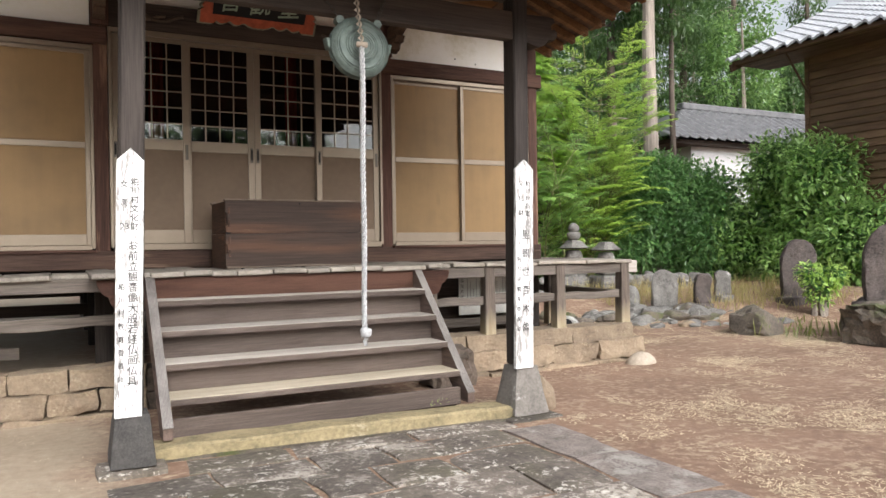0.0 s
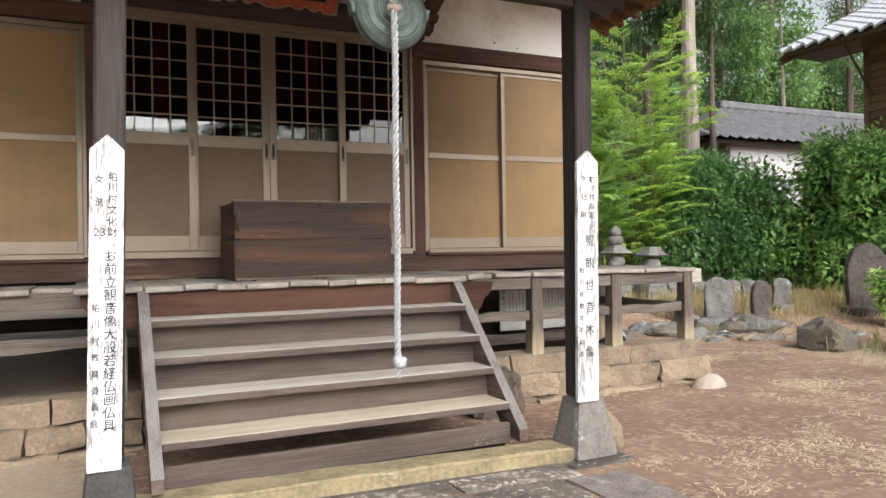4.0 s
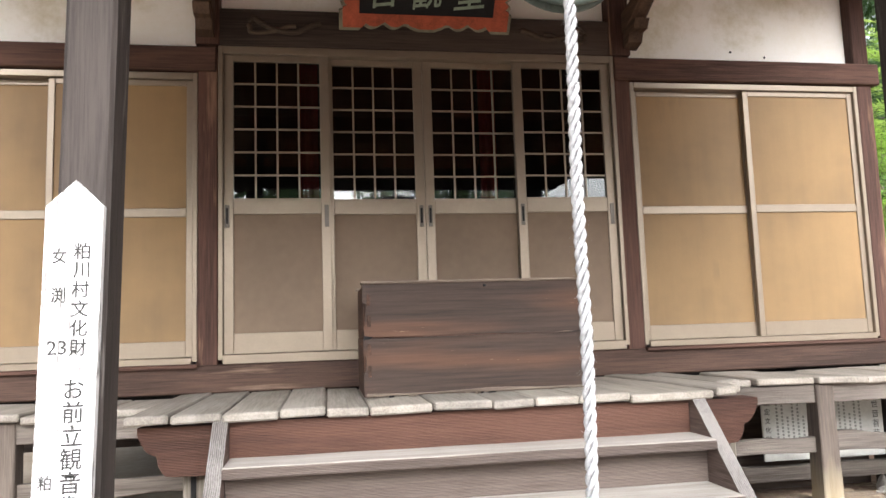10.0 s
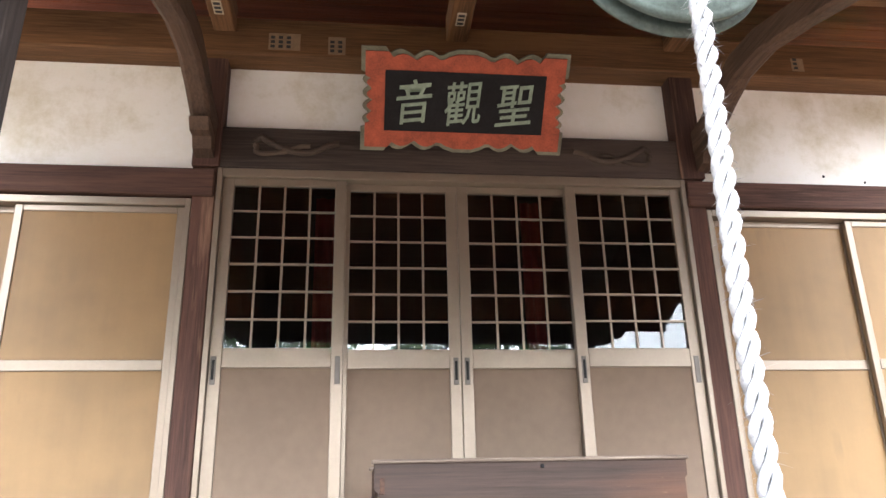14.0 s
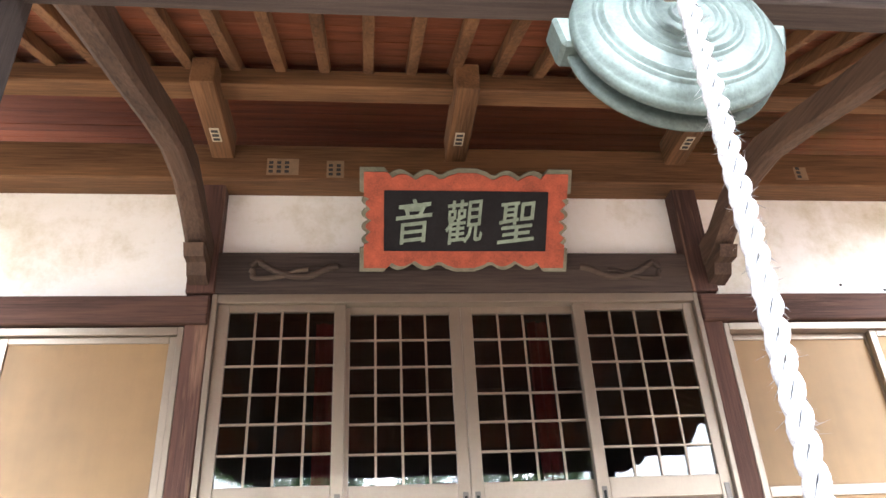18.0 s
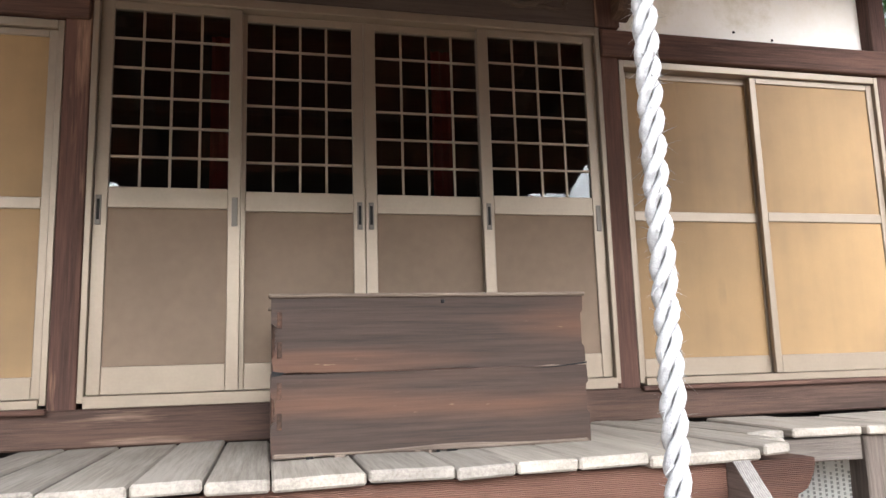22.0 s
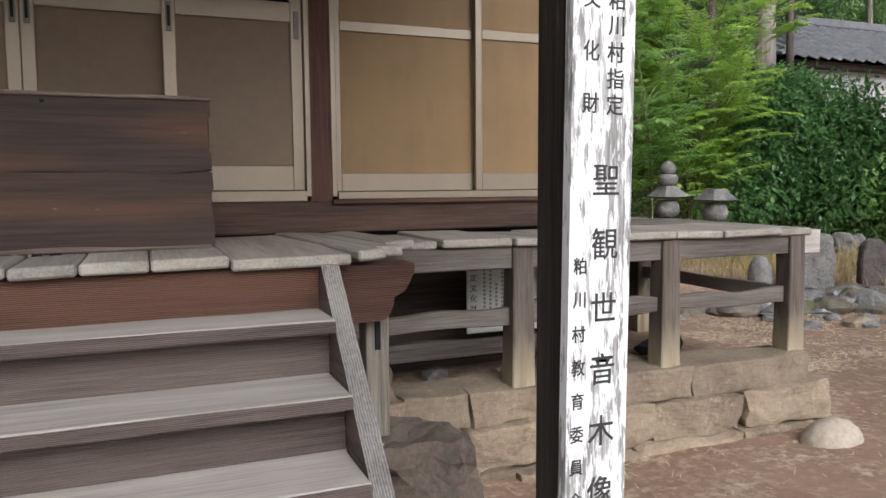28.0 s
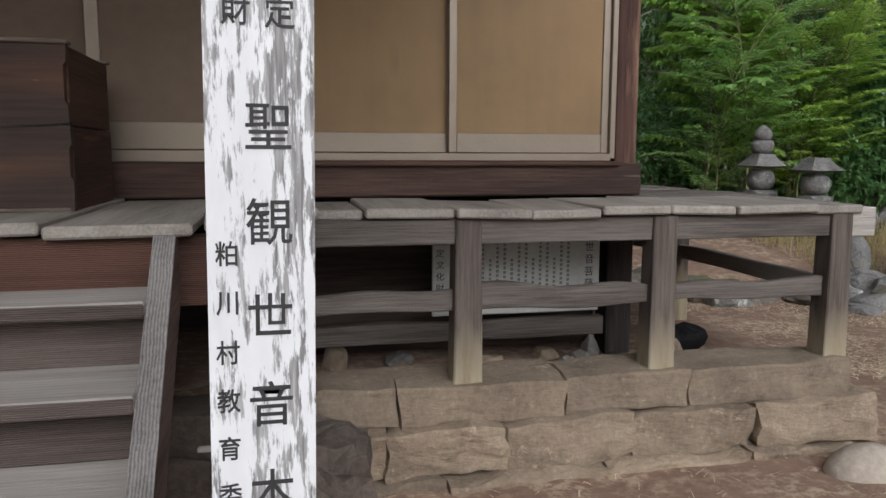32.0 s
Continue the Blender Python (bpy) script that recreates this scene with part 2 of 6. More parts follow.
M["roof_board"] = wood("red roof boards", (0.085, 0.024, 0.010), (0.225, 0.075, 0.032), "x", (0.32, 0.21, 0.14), (0.61, 0.72))
M["roof_red"] = wood("red stained eave boards", (0.15, 0.034, 0.012), (0.34, 0.088, 0.034), "x", (0.36, 0.17, 0.09), (0.62, 0.76))
M["grey_x"] = wood("grey weathered timber along", (0.066, 0.054, 0.046), (0.185, 0.158, 0.138), "x", relief=0.8)
M["grey_y"] = wood("grey weathered planks", (0.185, 0.163, 0.14), (0.335, 0.302, 0.265), "y", (0.14, 0.11, 0.088), (0.60, 0.80), relief=0.3)
M["grey_z"] = wood("grey weathered post", (0.10, 0.085, 0.07), (0.27, 0.24, 0.2), "z")
M["tread"] = wood("pale dusty tread", (0.29, 0.26, 0.232), (0.47, 0.43, 0.39), "x", relief=0.6)
M["tread_low"] = wood("pale tan lowest tread", (0.30, 0.255, 0.195), (0.50, 0.44, 0.345), "x", relief=0.6)
M["riser"] = wood("grey brown riser", (0.070, 0.053, 0.046), (0.172, 0.135, 0.118), "x", relief=0.8, ridge=0.26, spacing=0.006)
M["riser_red"] = wood("red brown riser", (0.048, 0.023, 0.017), (0.120, 0.060, 0.043), "x", relief=0.8, ridge=0.34, spacing=0.0065)
M["sill"] = wood("dark red sill timber", (0.030, 0.018, 0.014), (0.088, 0.052, 0.039), "x", (0.25, 0.175, 0.13), (0.60, 0.76))
M["stringer"] = wood("dark brown stringer side", (0.072, 0.050, 0.042), (0.18, 0.13, 0.11), "y", ridge=0.2, spacing=0.008)
M["box"] = box_wood()
# Vine timber a little paler than the beam that carries it.
M["vine"] = wood("paler carved vine", (0.045, 0.032, 0.025), (0.115, 0.082, 0.06), "x")
M["alu"] = plain("bronze aluminium", (0.262, 0.212, 0.162), 0.06, 8, 0.38, 0.55, 0.02)
M["alu_dark"] = plain("dark bronze handle", (0.12, 0.105, 0.09), 0.1, 20, 0.4, 0.5, 0.02)
M["panel"] = plain("taupe door panel", (0.20, 0.146, 0.105), 0.09, 2, 0.7, 0.0, 0.03, 0.18)
M["shutter"] = shutter()
M["plaster"] = stone("stained white plaster", (0.92, 0.90, 0.86), (0.88, 0.85, 0.78), 3.0, (0.60, 0.54, 0.38), (0.53, 0.70), 0.1)
M["white"] = peeling()
M["ink"] = plain("black ink", (0.03, 0.028, 0.027), 0.2, 20, 0.7)
M["sand"] = hewn()
M["grave"] = stone("grey lichen stone", (0.22, 0.21, 0.195), (0.06, 0.056, 0.052), 6.0, (0.40, 0.40, 0.375), (0.58, 0.64), 1.0)
M["mossy"] = stone("mossy boulder", (0.17, 0.14, 0.11), (0.045, 0.04, 0.035), 5.0, (0.07, 0.085, 0.022), (0.50, 0.60), 1.0)
M["kerb"] = stone("yellowed kerb stone", (0.33, 0.265, 0.15), (0.13, 0.108, 0.062), 3.5, (0.40, 0.35, 0.26), (0.6, 0.68), 0.8)
M["flag"] = flagging()
M["patina"] = plain("green bronze patina", (0.082, 0.105, 0.094), 0.42, 14, 0.6, 0.25, 0.15)
M["rope"] = plain("white cotton rope", (0.40, 0.40, 0.41), 0.38, 60, 0.9, 0.0, 0.3)
M["verm"] = plain("faded vermilion", (0.32, 0.066, 0.028), 0.4, 12, 0.75)
M["grey_green"] = plain("worn green grey carving", (0.17, 0.17, 0.12), 0.35, 18, 0.85, 0.0, 0.4)
M["gold_green"] = plain("faded green gilt lettering", (0.23, 0.29, 0.215), 0.35, 14, 0.7)
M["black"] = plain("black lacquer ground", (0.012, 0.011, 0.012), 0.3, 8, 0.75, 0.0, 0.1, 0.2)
# Near-black colour stands in for the dimness of the room behind the glass.
M["unlit_room"] = plain("near-black unlit interior", (0.013, 0.012, 0.013), 0.3, 3, 0.8)
M["tile"] = plain("grey roof tile", (0.12, 0.12, 0.125), 0.4, 3, 0.4)
M["barn"] = wood("brown weatherboard", (0.085, 0.052, 0.03), (0.175, 0.11, 0.065), "x")
M["bark_dark"] = wood("dark cedar bark", (0.06, 0.045, 0.036), (0.14, 0.11, 0.09), "z", grain=0.5)
M["bark"] = wood("cedar bark", (0.16, 0.13, 0.11), (0.36, 0.31, 0.27), "z", grain=0.5)
M["dark_y"] = wood("dark brown timber across", (0.045, 0.028, 0.02), (0.12, 0.075, 0.05), "y")
M["box_y"] = wood("dark offering box ends", (0.03, 0.017, 0.012), (0.085, 0.045, 0.03), "y", (0.2, 0.09, 0.045), (0.56, 0.72))
M["box_top"] = wood("worn box rim", (0.10, 0.075, 0.06), (0.24, 0.19, 0.15), "x")
M["grey_s"] = wood("pale ridged stringer", (0.12, 0.105, 0.098), (0.31, 0.285, 0.268), "y", relief=0.6, ridge=0.32, spacing=0.009)
M["paper"] = plain("pasted paper slip", (0.5, 0.42, 0.3), 0.15, 20, 0.85)
M["paper_old"] = plain("old brown paper slip", (0.24, 0.16, 0.09), 0.2, 20, 0.85)
M["ink_faint"] = plain("faded ink", (0.22, 0.22, 0.21), 0.2, 20, 0.8)
M["flag_pale"] = stone("pinkish grey border slab", (0.29, 0.245, 0.22), (0.10, 0.083, 0.073), 7.0, (0.36, 0.33, 0.30), (0.54, 0.62), 0.9)
M["pale_rock"] = stone("pale smooth boulder", (0.42, 0.36, 0.29), (0.27, 0.22, 0.175), 4.0, relief=0.35)
M["stele"] = stone("dark brown stele stone", (0.12, 0.098, 0.09), (0.04, 0.034, 0.032), 4.0, (0.34, 0.33, 0.32), (0.60, 0.66), 1.0)
M["barn_y"] = wood("brown weatherboard along", (0.075, 0.046, 0.027), (0.175, 0.11, 0.066), "y")
M["tile_pale"] = plain("light grey roof tile", (0.33, 0.34, 0.36), 0.25, 4, 0.45)
M["shed_white"] = plain("white storehouse plaster", (0.50, 0.50, 0.50), 0.12, 2, 0.8)


# ---- building helpers ----
def bm_box(bm, x0, x1, y0, y1, z0, z1, bevel=0.004):
    vs = bmesh.ops.create_cube(bm, size=1, matrix=Matrix.Translation(((x0 + x1) / 2, (y0 + y1) / 2, (z0 + z1) / 2)) @ Matrix.Diagonal((x1 - x0, y1 - y0, z1 - z0, 1)))["verts"]
    if bevel:
        es = list({e for v in vs for e in v.link_edges})
        bmesh.ops.bevel(bm, geom=es, offset=bevel, segments=1, affect="EDGES", clamp_overlap=True)
    return bm


def boxes(*dims, bevel=0.004):
    bm = bmesh.new()
    for d in dims:
        bm_box(bm, *d, bevel=bevel)
    return bm


def mesh_of(name, bm, material, smooth=False):
    me = bpy.data.meshes.new(name)
    bm.to_mesh(me)
    bm.free()
    if material:
        me.materials.append(material)
    if smooth:
        me.polygons.foreach_set("use_smooth", [True] * len(me.polygons))
    return me


def thing(name, at, label, category, group="", kind=""):
    ob = new(name)
    ob.location = at
    ob.empty_display_size = 0.1
    return tagged(ob, label, category, group, kind)


def under(ob, parent):
    ob.parent = parent
    top = parent
    m = Matrix.Identity(4)
    while top:
        m = top.matrix_basis @ m if top.parent is None else m
        top = top.parent
    ob.matrix_parent_inverse = (m.inverted() if parent.parent is None else Matrix.Identity(4))
    return ob


def part(name, bm, material, parent, label="", smooth=False):
    """One mesh under a thing or a part; its mesh is given in world coordinates."""
    ob = under(new(name, mesh_of(name, bm, material, smooth)), parent)
    return tagged(ob, label) if label else ob


def solo(name, bm, material, label="", category="", group="", kind="", smooth=False):
    return tagged(new(name, mesh_of(name, bm, material, smooth)), label, category, group, kind)


def grid_sheet(x0, x1, y0, y1, nx, ny, height):
    bm = bmesh.new()
    vs = [[bm.verts.new((x0 + (x1 - x0) * i / nx, y0 + (y1 - y0) * j / ny, height(x0 + (x1 - x0) * i / nx, y0 + (y1 - y0) * j / ny))) for i in range(nx + 1)] for j in range(ny + 1)]
    for j in range(ny):
        for i in range(nx):
            bm.faces.new((vs[j][i], vs[j][i + 1], vs[j + 1][i + 1], vs[j + 1][i]))
    return bm


def lathe(profile, seg=32, axis="z"):
    """A turned shape from (radius, height) pairs."""
    bm = bmesh.new()
    rings = []
    for r, h in profile:
        ring = []
        for i in range(seg):
            a = 2 * math.pi * i / seg
            p = (r * math.cos(a), r * math.sin(a), h) if axis == "z" else (r * math.cos(a), h, r * math.sin(a))
            ring.append(bm.verts.new(p))
        rings.append(ring)
    for a, b in zip(rings, rings[1:]):
        for i in range(seg):
            bm.faces.new((a[i], a[(i + 1) % seg], b[(i + 1) % seg], b[i]))
    bm.faces.new(rings[0])
    bm.faces.new(rings[-1])
    bmesh.ops.recalc_face_normals(bm, faces=bm.faces)
    return bm


def extrude_outline(points, depth, place):
    """A flat outline (u, v) given a thickness; place(u, v, w) gives world coordinates."""
    bm = bmesh.new()
    a = [bm.verts.new(place(u, v, 0)) for u, v in points]
    b = [bm.verts.new(place(u, v, depth)) for u, v in points]
    bm.faces.new(a)
    bm.faces.new(b)
    n = len(points)
    for i in range(n):
        bm.faces.new((a[i], a[(i + 1) % n], b[(i + 1) % n], b[i]))
    bmesh.ops.recalc_face_normals(bm, faces=bm.faces)
    return bm


def rough_box(x0, x1, y0, y1, z0, z1, cuts=4, wob=0.012, seed=0, soft=0.02, shared=0.0):
    """A hewn block: a subdivided box with softened, uneven faces."""
    bm = bmesh.new()
    bmesh.ops.create_cube(bm, size=1)
    bmesh.ops.subdivide_edges(bm, edges=bm.edges, cuts=cuts, use_grid_fill=True)
    sx, sy, sz = x1 - x0, y1 - y0, z1 - z0
    for v in bm.verts:
        p = Vector((v.co.x * sx, v.co.y * sy, v.co.z * sz))
        for k, s in enumerate((sx, sy, sz)):
            q = abs(v.co[k])
            if q > 0.49:
                others = [abs(v.co[j]) for j in range(3) if j != k]
                if max(others) > 0.49:
                    p[k] -= math.copysign(soft, p[k])
        w = noise.noise_vector(Vector((p.x * 5 + seed * 7.1, p.y * 5, p.z * 7))) * wob + noise.noise_vector(p * 17 + Vector((seed, 0, 0))) * wob * 0.4
        v.co = p + w + Vector(((x0 + x1) / 2, (y0 + y1) / 2, (z0 + z1) / 2))
        if shared:
            v.co += noise.noise_vector(v.co * 3.3) * shared
    return bm


def rounded_rock(cx, cy, z0, sx, sy, sz, seed=0, wob=0.24, sub=4, facets=0):
    """A field stone; facets knocks that many flats off it."""
    bm = bmesh.new()
    bmesh.ops.create_icosphere(bm, subdivisions=sub, radius=1)
    r = random.Random(seed * 13 + 5)
    flats = []
    for i in range(facets):
        n = Vector((r.gauss(0, 1), r.gauss(0, 1), r.gauss(0, 0.8))).normalized()
        flats.append((n, r.uniform(0.55, 0.9)))
    for v in bm.verts:
        n = noise.noise(v.co * 1.3 + Vector((seed * 3.7, 0, seed))) * wob + (0.35 - abs(noise.noise(v.co * 2.6 + Vector((seed, 2, 0))))) * wob * 0.8 + noise.noise(v.co * 8 + Vector((0, seed, 0))) * wob * 0.22
        p = v.co * (1 + n)
        for nrm, d in flats:
            k = p.dot(nrm)
            if k > d:
                p -= nrm * (k - d) * 0.92
        v.co = Vector((cx + p.x * sx, cy + p.y * sy, z0 + (max(p.z, -0.55) + 0.5) / 1.5 * sz))
    return bm


def text_bm(body, size, place, weight=0.0):
    """Writing as a flat mesh with a slight thickness; place(u, v, w) gives world coordinates, u across and v up from the glyph's centre."""
    cu = bpy.data.curves.new("writing", "FONT")
    cu.body, cu.size, cu.extrude, cu.resolution_u, cu.offset = body, size, 0.0008, 2, weight
    ob = new("writing", cu)
    bpy.context.view_layer.update()
    me = bpy.data.meshes.new_from_object(ob.evaluated_get(bpy.context.evaluated_depsgraph_get()))
    bpy.data.objects.remove(ob)
    bpy.data.curves.remove(cu)
    bm = bmesh.new()
    bm.from_mesh(me)
    bpy.data.meshes.remove(me)
    if bm.verts:
        xs, ys = [v.co.x for v in bm.verts], [v.co.y for v in bm.verts]
        mx, my = (min(xs) + max(xs)) / 2, (min(ys) + max(ys)) / 2
        for v in bm.verts:
            v.co = place(v.co.x - mx, v.co.y - my, v.co.z)
    return bm


def merge(target, bm):
    me = bpy.data.meshes.new("m")
    bm.to_mesh(me)
    bm.free()
    target.from_mesh(me)
    bpy.data.meshes.remove(me)


# ---- large structure: the hall's front ----
XC, WALL = 1.745, 7.72

front = thing("wall_front", (XC, 7.8, 1.2), "white plastered timber-framed front wall of a temple hall", "wall", kind="structure")
for x0, x1, z0, z1 in ((-1.49, 0.26, 3.362, 4.12), (3.22, 4.98, 3.362, 4.12), (0.41, 3.09, 3.628, 4.12)):
    part("plaster_panel", boxes((x0, x1, 7.755, 7.86, z0, z1), bevel=0), M["plaster"], front)
for x in (-1.545, 0.342, 3.14, 5.037):
    lo = 1.33
    part("post", boxes((x - 0.062, x + 0.062, 7.665, 7.86, lo, 3.38 if 0 < x < 4 else 4.12), bevel=0.006), M["red_z"], front)
    if 0 < x < 4:
        part("upper_post", boxes((x - 0.075, x + 0.075, 7.645, 7.86, 3.38, 4.12), bevel=0.006), M["red_z"], front)
part("sill_beam", boxes((-1.66, 5.118, 7.63, 7.86, 1.165, 1.335), bevel=0.008), M["sill"], front, "dark weathered sill beam")
part("lintel", boxes((-1.66, 0.396, 7.635, 7.755, 3.203, 3.36), bevel=0.006), M["red_x"], front)
part("lintel", boxes((3.09, 5.15, 7.635, 7.755, 3.203, 3.36), bevel=0.006), M["red_x"], front)
part("wall_plate", boxes((-2.6, 6.1, 7.58, 7.86, 4.06, 4.30), bevel=0.008), M["roof_x"], front)
carved = part("carved_beam", boxes((0.41, 3.09, 7.66, 7.80, 3.378, 3.632), bevel=0.008), M["dark_x"], front, "dark beam carved with curling vines")
for s in (-1, 1):
    for k, (amp, ph, base) in enumerate(((0.060, 0.4, 3.515), (0.042, 2.6, 3.50))):
        cu = bpy.data.curves.new("vine", "CURVE")
        cu.dimensions, cu.bevel_depth, cu.bevel_resolution = "3D", 0.019 - 0.004 * k, 2
        sp = cu.splines.new("POLY")
        n = 60
        sp.points.add(n - 1)
        for i in range(n):
            u = i / (n - 1)
            xx = XC + s * (1.20 - (0.52 - 0.16 * k) * u - 0.05 * math.cos(u * 9) * (1 - u))
            zz = base + amp * math.sin(u * (7.0 - 1.8 * k) + ph) * (1 - 0.55 * u)
            sp.points[i].co = (xx, 7.656, zz, 1)
        tmp = new("vine", cu)
        bpy.context.view_layer.update()
        me = bpy.data.meshes.new_from_object(tmp.evaluated_get(bpy.context.evaluated_depsgraph_get()))
        bpy.data.objects.remove(tmp)
        bm = bmesh.new()
        bm.from_mesh(me)
        part("vine_carving", bm, M["vine"], carved, smooth=True)

# sides, back, floor and ceiling of the hall close the room behind the glass; inner surfaces are coloured near-black for
# its dimness
shell = thing("wall_side", (XC, 10, 1.2), "closed plain side and back walls of the hall", "wall", kind="structure")
for d in ((-1.61, -1.49, 7.86, 13.2, 1.2, 4.3), (4.95, 5.07, 7.86, 13.2, 1.2, 4.3), (-1.75, 5.07, 13.2, 13.32, 1.2, 4.3)):
    part("side_wall", boxes(d), M["barn"], shell)
for y in (9.6, 11.4, 13.2):
    part("corner_post", boxes((5.0, 5.085, y - 0.06, y + 0.06, 0.3, 4.3)), M["red_z"], shell)
solo("floor", boxes((-1.75, 5.07, 7.86, 13.2, 1.1, 1.2)), M["unlit_room"], "wooden floor inside the hall, coloured near-black as if unlit", "floor", kind="structure")
solo("ceiling", boxes((-1.63, 4.95, 7.87, 13.2, 3.9, 4.0)), M["unlit_room"], "ceiling inside the hall, coloured near-black as if unlit", "ceiling", kind="structure")
solo("wall_inner", boxes((-1.62, 4.94, 11.0, 11.08, 1.2, 3.9)), M["unlit_room"], "inner wall of the hall, coloured near-black as if unlit", "wall", kind="structure")
M["banner"] = plain("dark red cloth", (0.25, 0.02, 0.02), 0.3, 6, 0.9)
for x, w in ((0.95, 0.16), (2.45, 0.15)):
    bm = grid_sheet(0, 1, 0, 1, 8, 12, lambda u, v: 0)
    for v in bm.verts:
        u, q = v.co.x, v.co.y
        v.co = Vector((x + (u - 0.5) * w, 8.9 + 0.02 * math.sin(u * 14), 2.3 + q * 1.45))
    solo("hanging_banner", bm, M["banner"], "dark red cloth banner hanging inside the hall", "banner")
part("rail", boxes((-1.4, 4.9, 8.85, 8.92, 3.72, 3.8)), M["unlit_room"], shell)


# ---- sliding doors and windows ----
def glass_material():
    m, t, b = nodes_of("window glass")
    tr, gl, fr, mx = (t.nodes.new(k) for k in ("ShaderNodeBsdfTransparent", "ShaderNodeBsdfGlossy", "ShaderNodeFresnel", "ShaderNodeMixShader"))
    tr.inputs[0].default_value = (0.72, 0.75, 0.76, 1)
    gl.inputs["Roughness"].default_value = 0.015
    fr.inputs["IOR"].default_value = 1.65
    t.links.new(fr.outputs[0], mx.inputs[0])
    t.links.new(tr.outputs[0], mx.inputs[1])
    t.links.new(gl.outputs[0], mx.inputs[2])
    t.links.new(mx.outputs[0], t.nodes["Material Output"].inputs["Surface"])
    return m


M["glass"] = glass_material()
door_frame = thing("door_frame", (XC, WALL, 1.34), "bronze aluminium door frame in the timber front", "door frame", kind="structure")
part("jamb", boxes((0.408, 0.437, 7.655, 7.80, 1.362, 3.376), bevel=0.003), M["alu"], door_frame)
part("jamb", boxes((3.058, 3.086, 7.655, 7.80, 1.362, 3.376), bevel=0.003), M["alu"], door_frame)
part("head", boxes((0.437, 3.058, 7.655, 7.80, 3.326, 3.375), bevel=0.003), M["alu"], door_frame)
part("threshold", boxes((0.437, 3.058, 7.64, 7.80, 1.337, 1.394), bevel=0.003), M["alu"], door_frame)


def sliding_door(x0, x1, y, hx, dark=False):
    d = thing("sliding_door", ((x0 + x1) / 2, y, 1.372), "closed bronze aluminium sliding door, gridded glass above taupe panel", "door", "sliding doors of the hall")
    y0, y1, w = y - 0.017, y + 0.017, 0.062
    part("stile", boxes((x0, x0 + w, y0, y1, 1.396, 3.325), bevel=0.003), M["alu"], d)
    part("stile", boxes((x1 - w, x1, y0, y1, 1.396, 3.325), bevel=0.003), M["alu"], d)
    a, b = x0 + w, x1 - w
    part("top_rail", boxes((a, b, y0, y1, 3.285, 3.325), bevel=0.002), M["alu"], d)
    part("middle_rail", boxes((a, b, y0, y1, 2.275, 2.378), bevel=0.003), M["alu"], d)
    part("bottom_rail", boxes((a, b, y0, y1, 1.396, 1.525), bevel=0.003), M["alu"], d)
    part("panel", boxes((a, b, y - 0.006, y + 0.006, 1.525, 2.275), bevel=0), M["panel"], d, "taupe resin panel")
    g = part("pane", boxes((a, b, y - 0.002, y + 0.002, 2.378, 3.285), bevel=0), M["glass"], d, "clear glass")
    g.visible_shadow = False
    for i in range(1, 4):
        x = a + (b - a) * i / 4
        part("glazing_bar", boxes((x - 0.006, x + 0.006, y - 0.011, y - 0.003, 2.378, 3.285), bevel=0.001), M["alu"], d)
    for i in range(1, 6):
        z = 2.378 + 0.907 * i / 6
        part("glazing_bar", boxes((a, b, y - 0.012, y - 0.003, z - 0.006, z + 0.006), bevel=0.001), M["alu"], d)
    h = part("handle", boxes((hx - 0.014, hx + 0.014, y0 - 0.004, y0 + 0.004, 2.19, 2.335), bevel=0.002), M["alu_dark"], d, "dark recessed pull")
    part("finger_slot", boxes((hx - 0.007, hx + 0.007, y0 - 0.006, y0 - 0.002, 2.215, 2.315), bevel=0.001), M["black"], h)


sliding_door(0.438, 1.112, 7.70, 0.460)
sliding_door(1.072, 1.736, 7.742, 1.708)
sliding_door(1.738, 2.428, 7.742, 1.768)
sliding_door(2.362, 3.057, 7.70, 2.394)
part("handle", boxes((1.070, 1.098, 7.679, 7.687, 2.19, 2.335), bevel=0.002), M["alu_dark"], door_frame, "dark recessed pull")
part("handle", boxes((3.012, 3.04, 7.679, 7.687, 2.19, 2.335), bevel=0.002), M["alu_dark"], door_frame, "dark recessed pull")


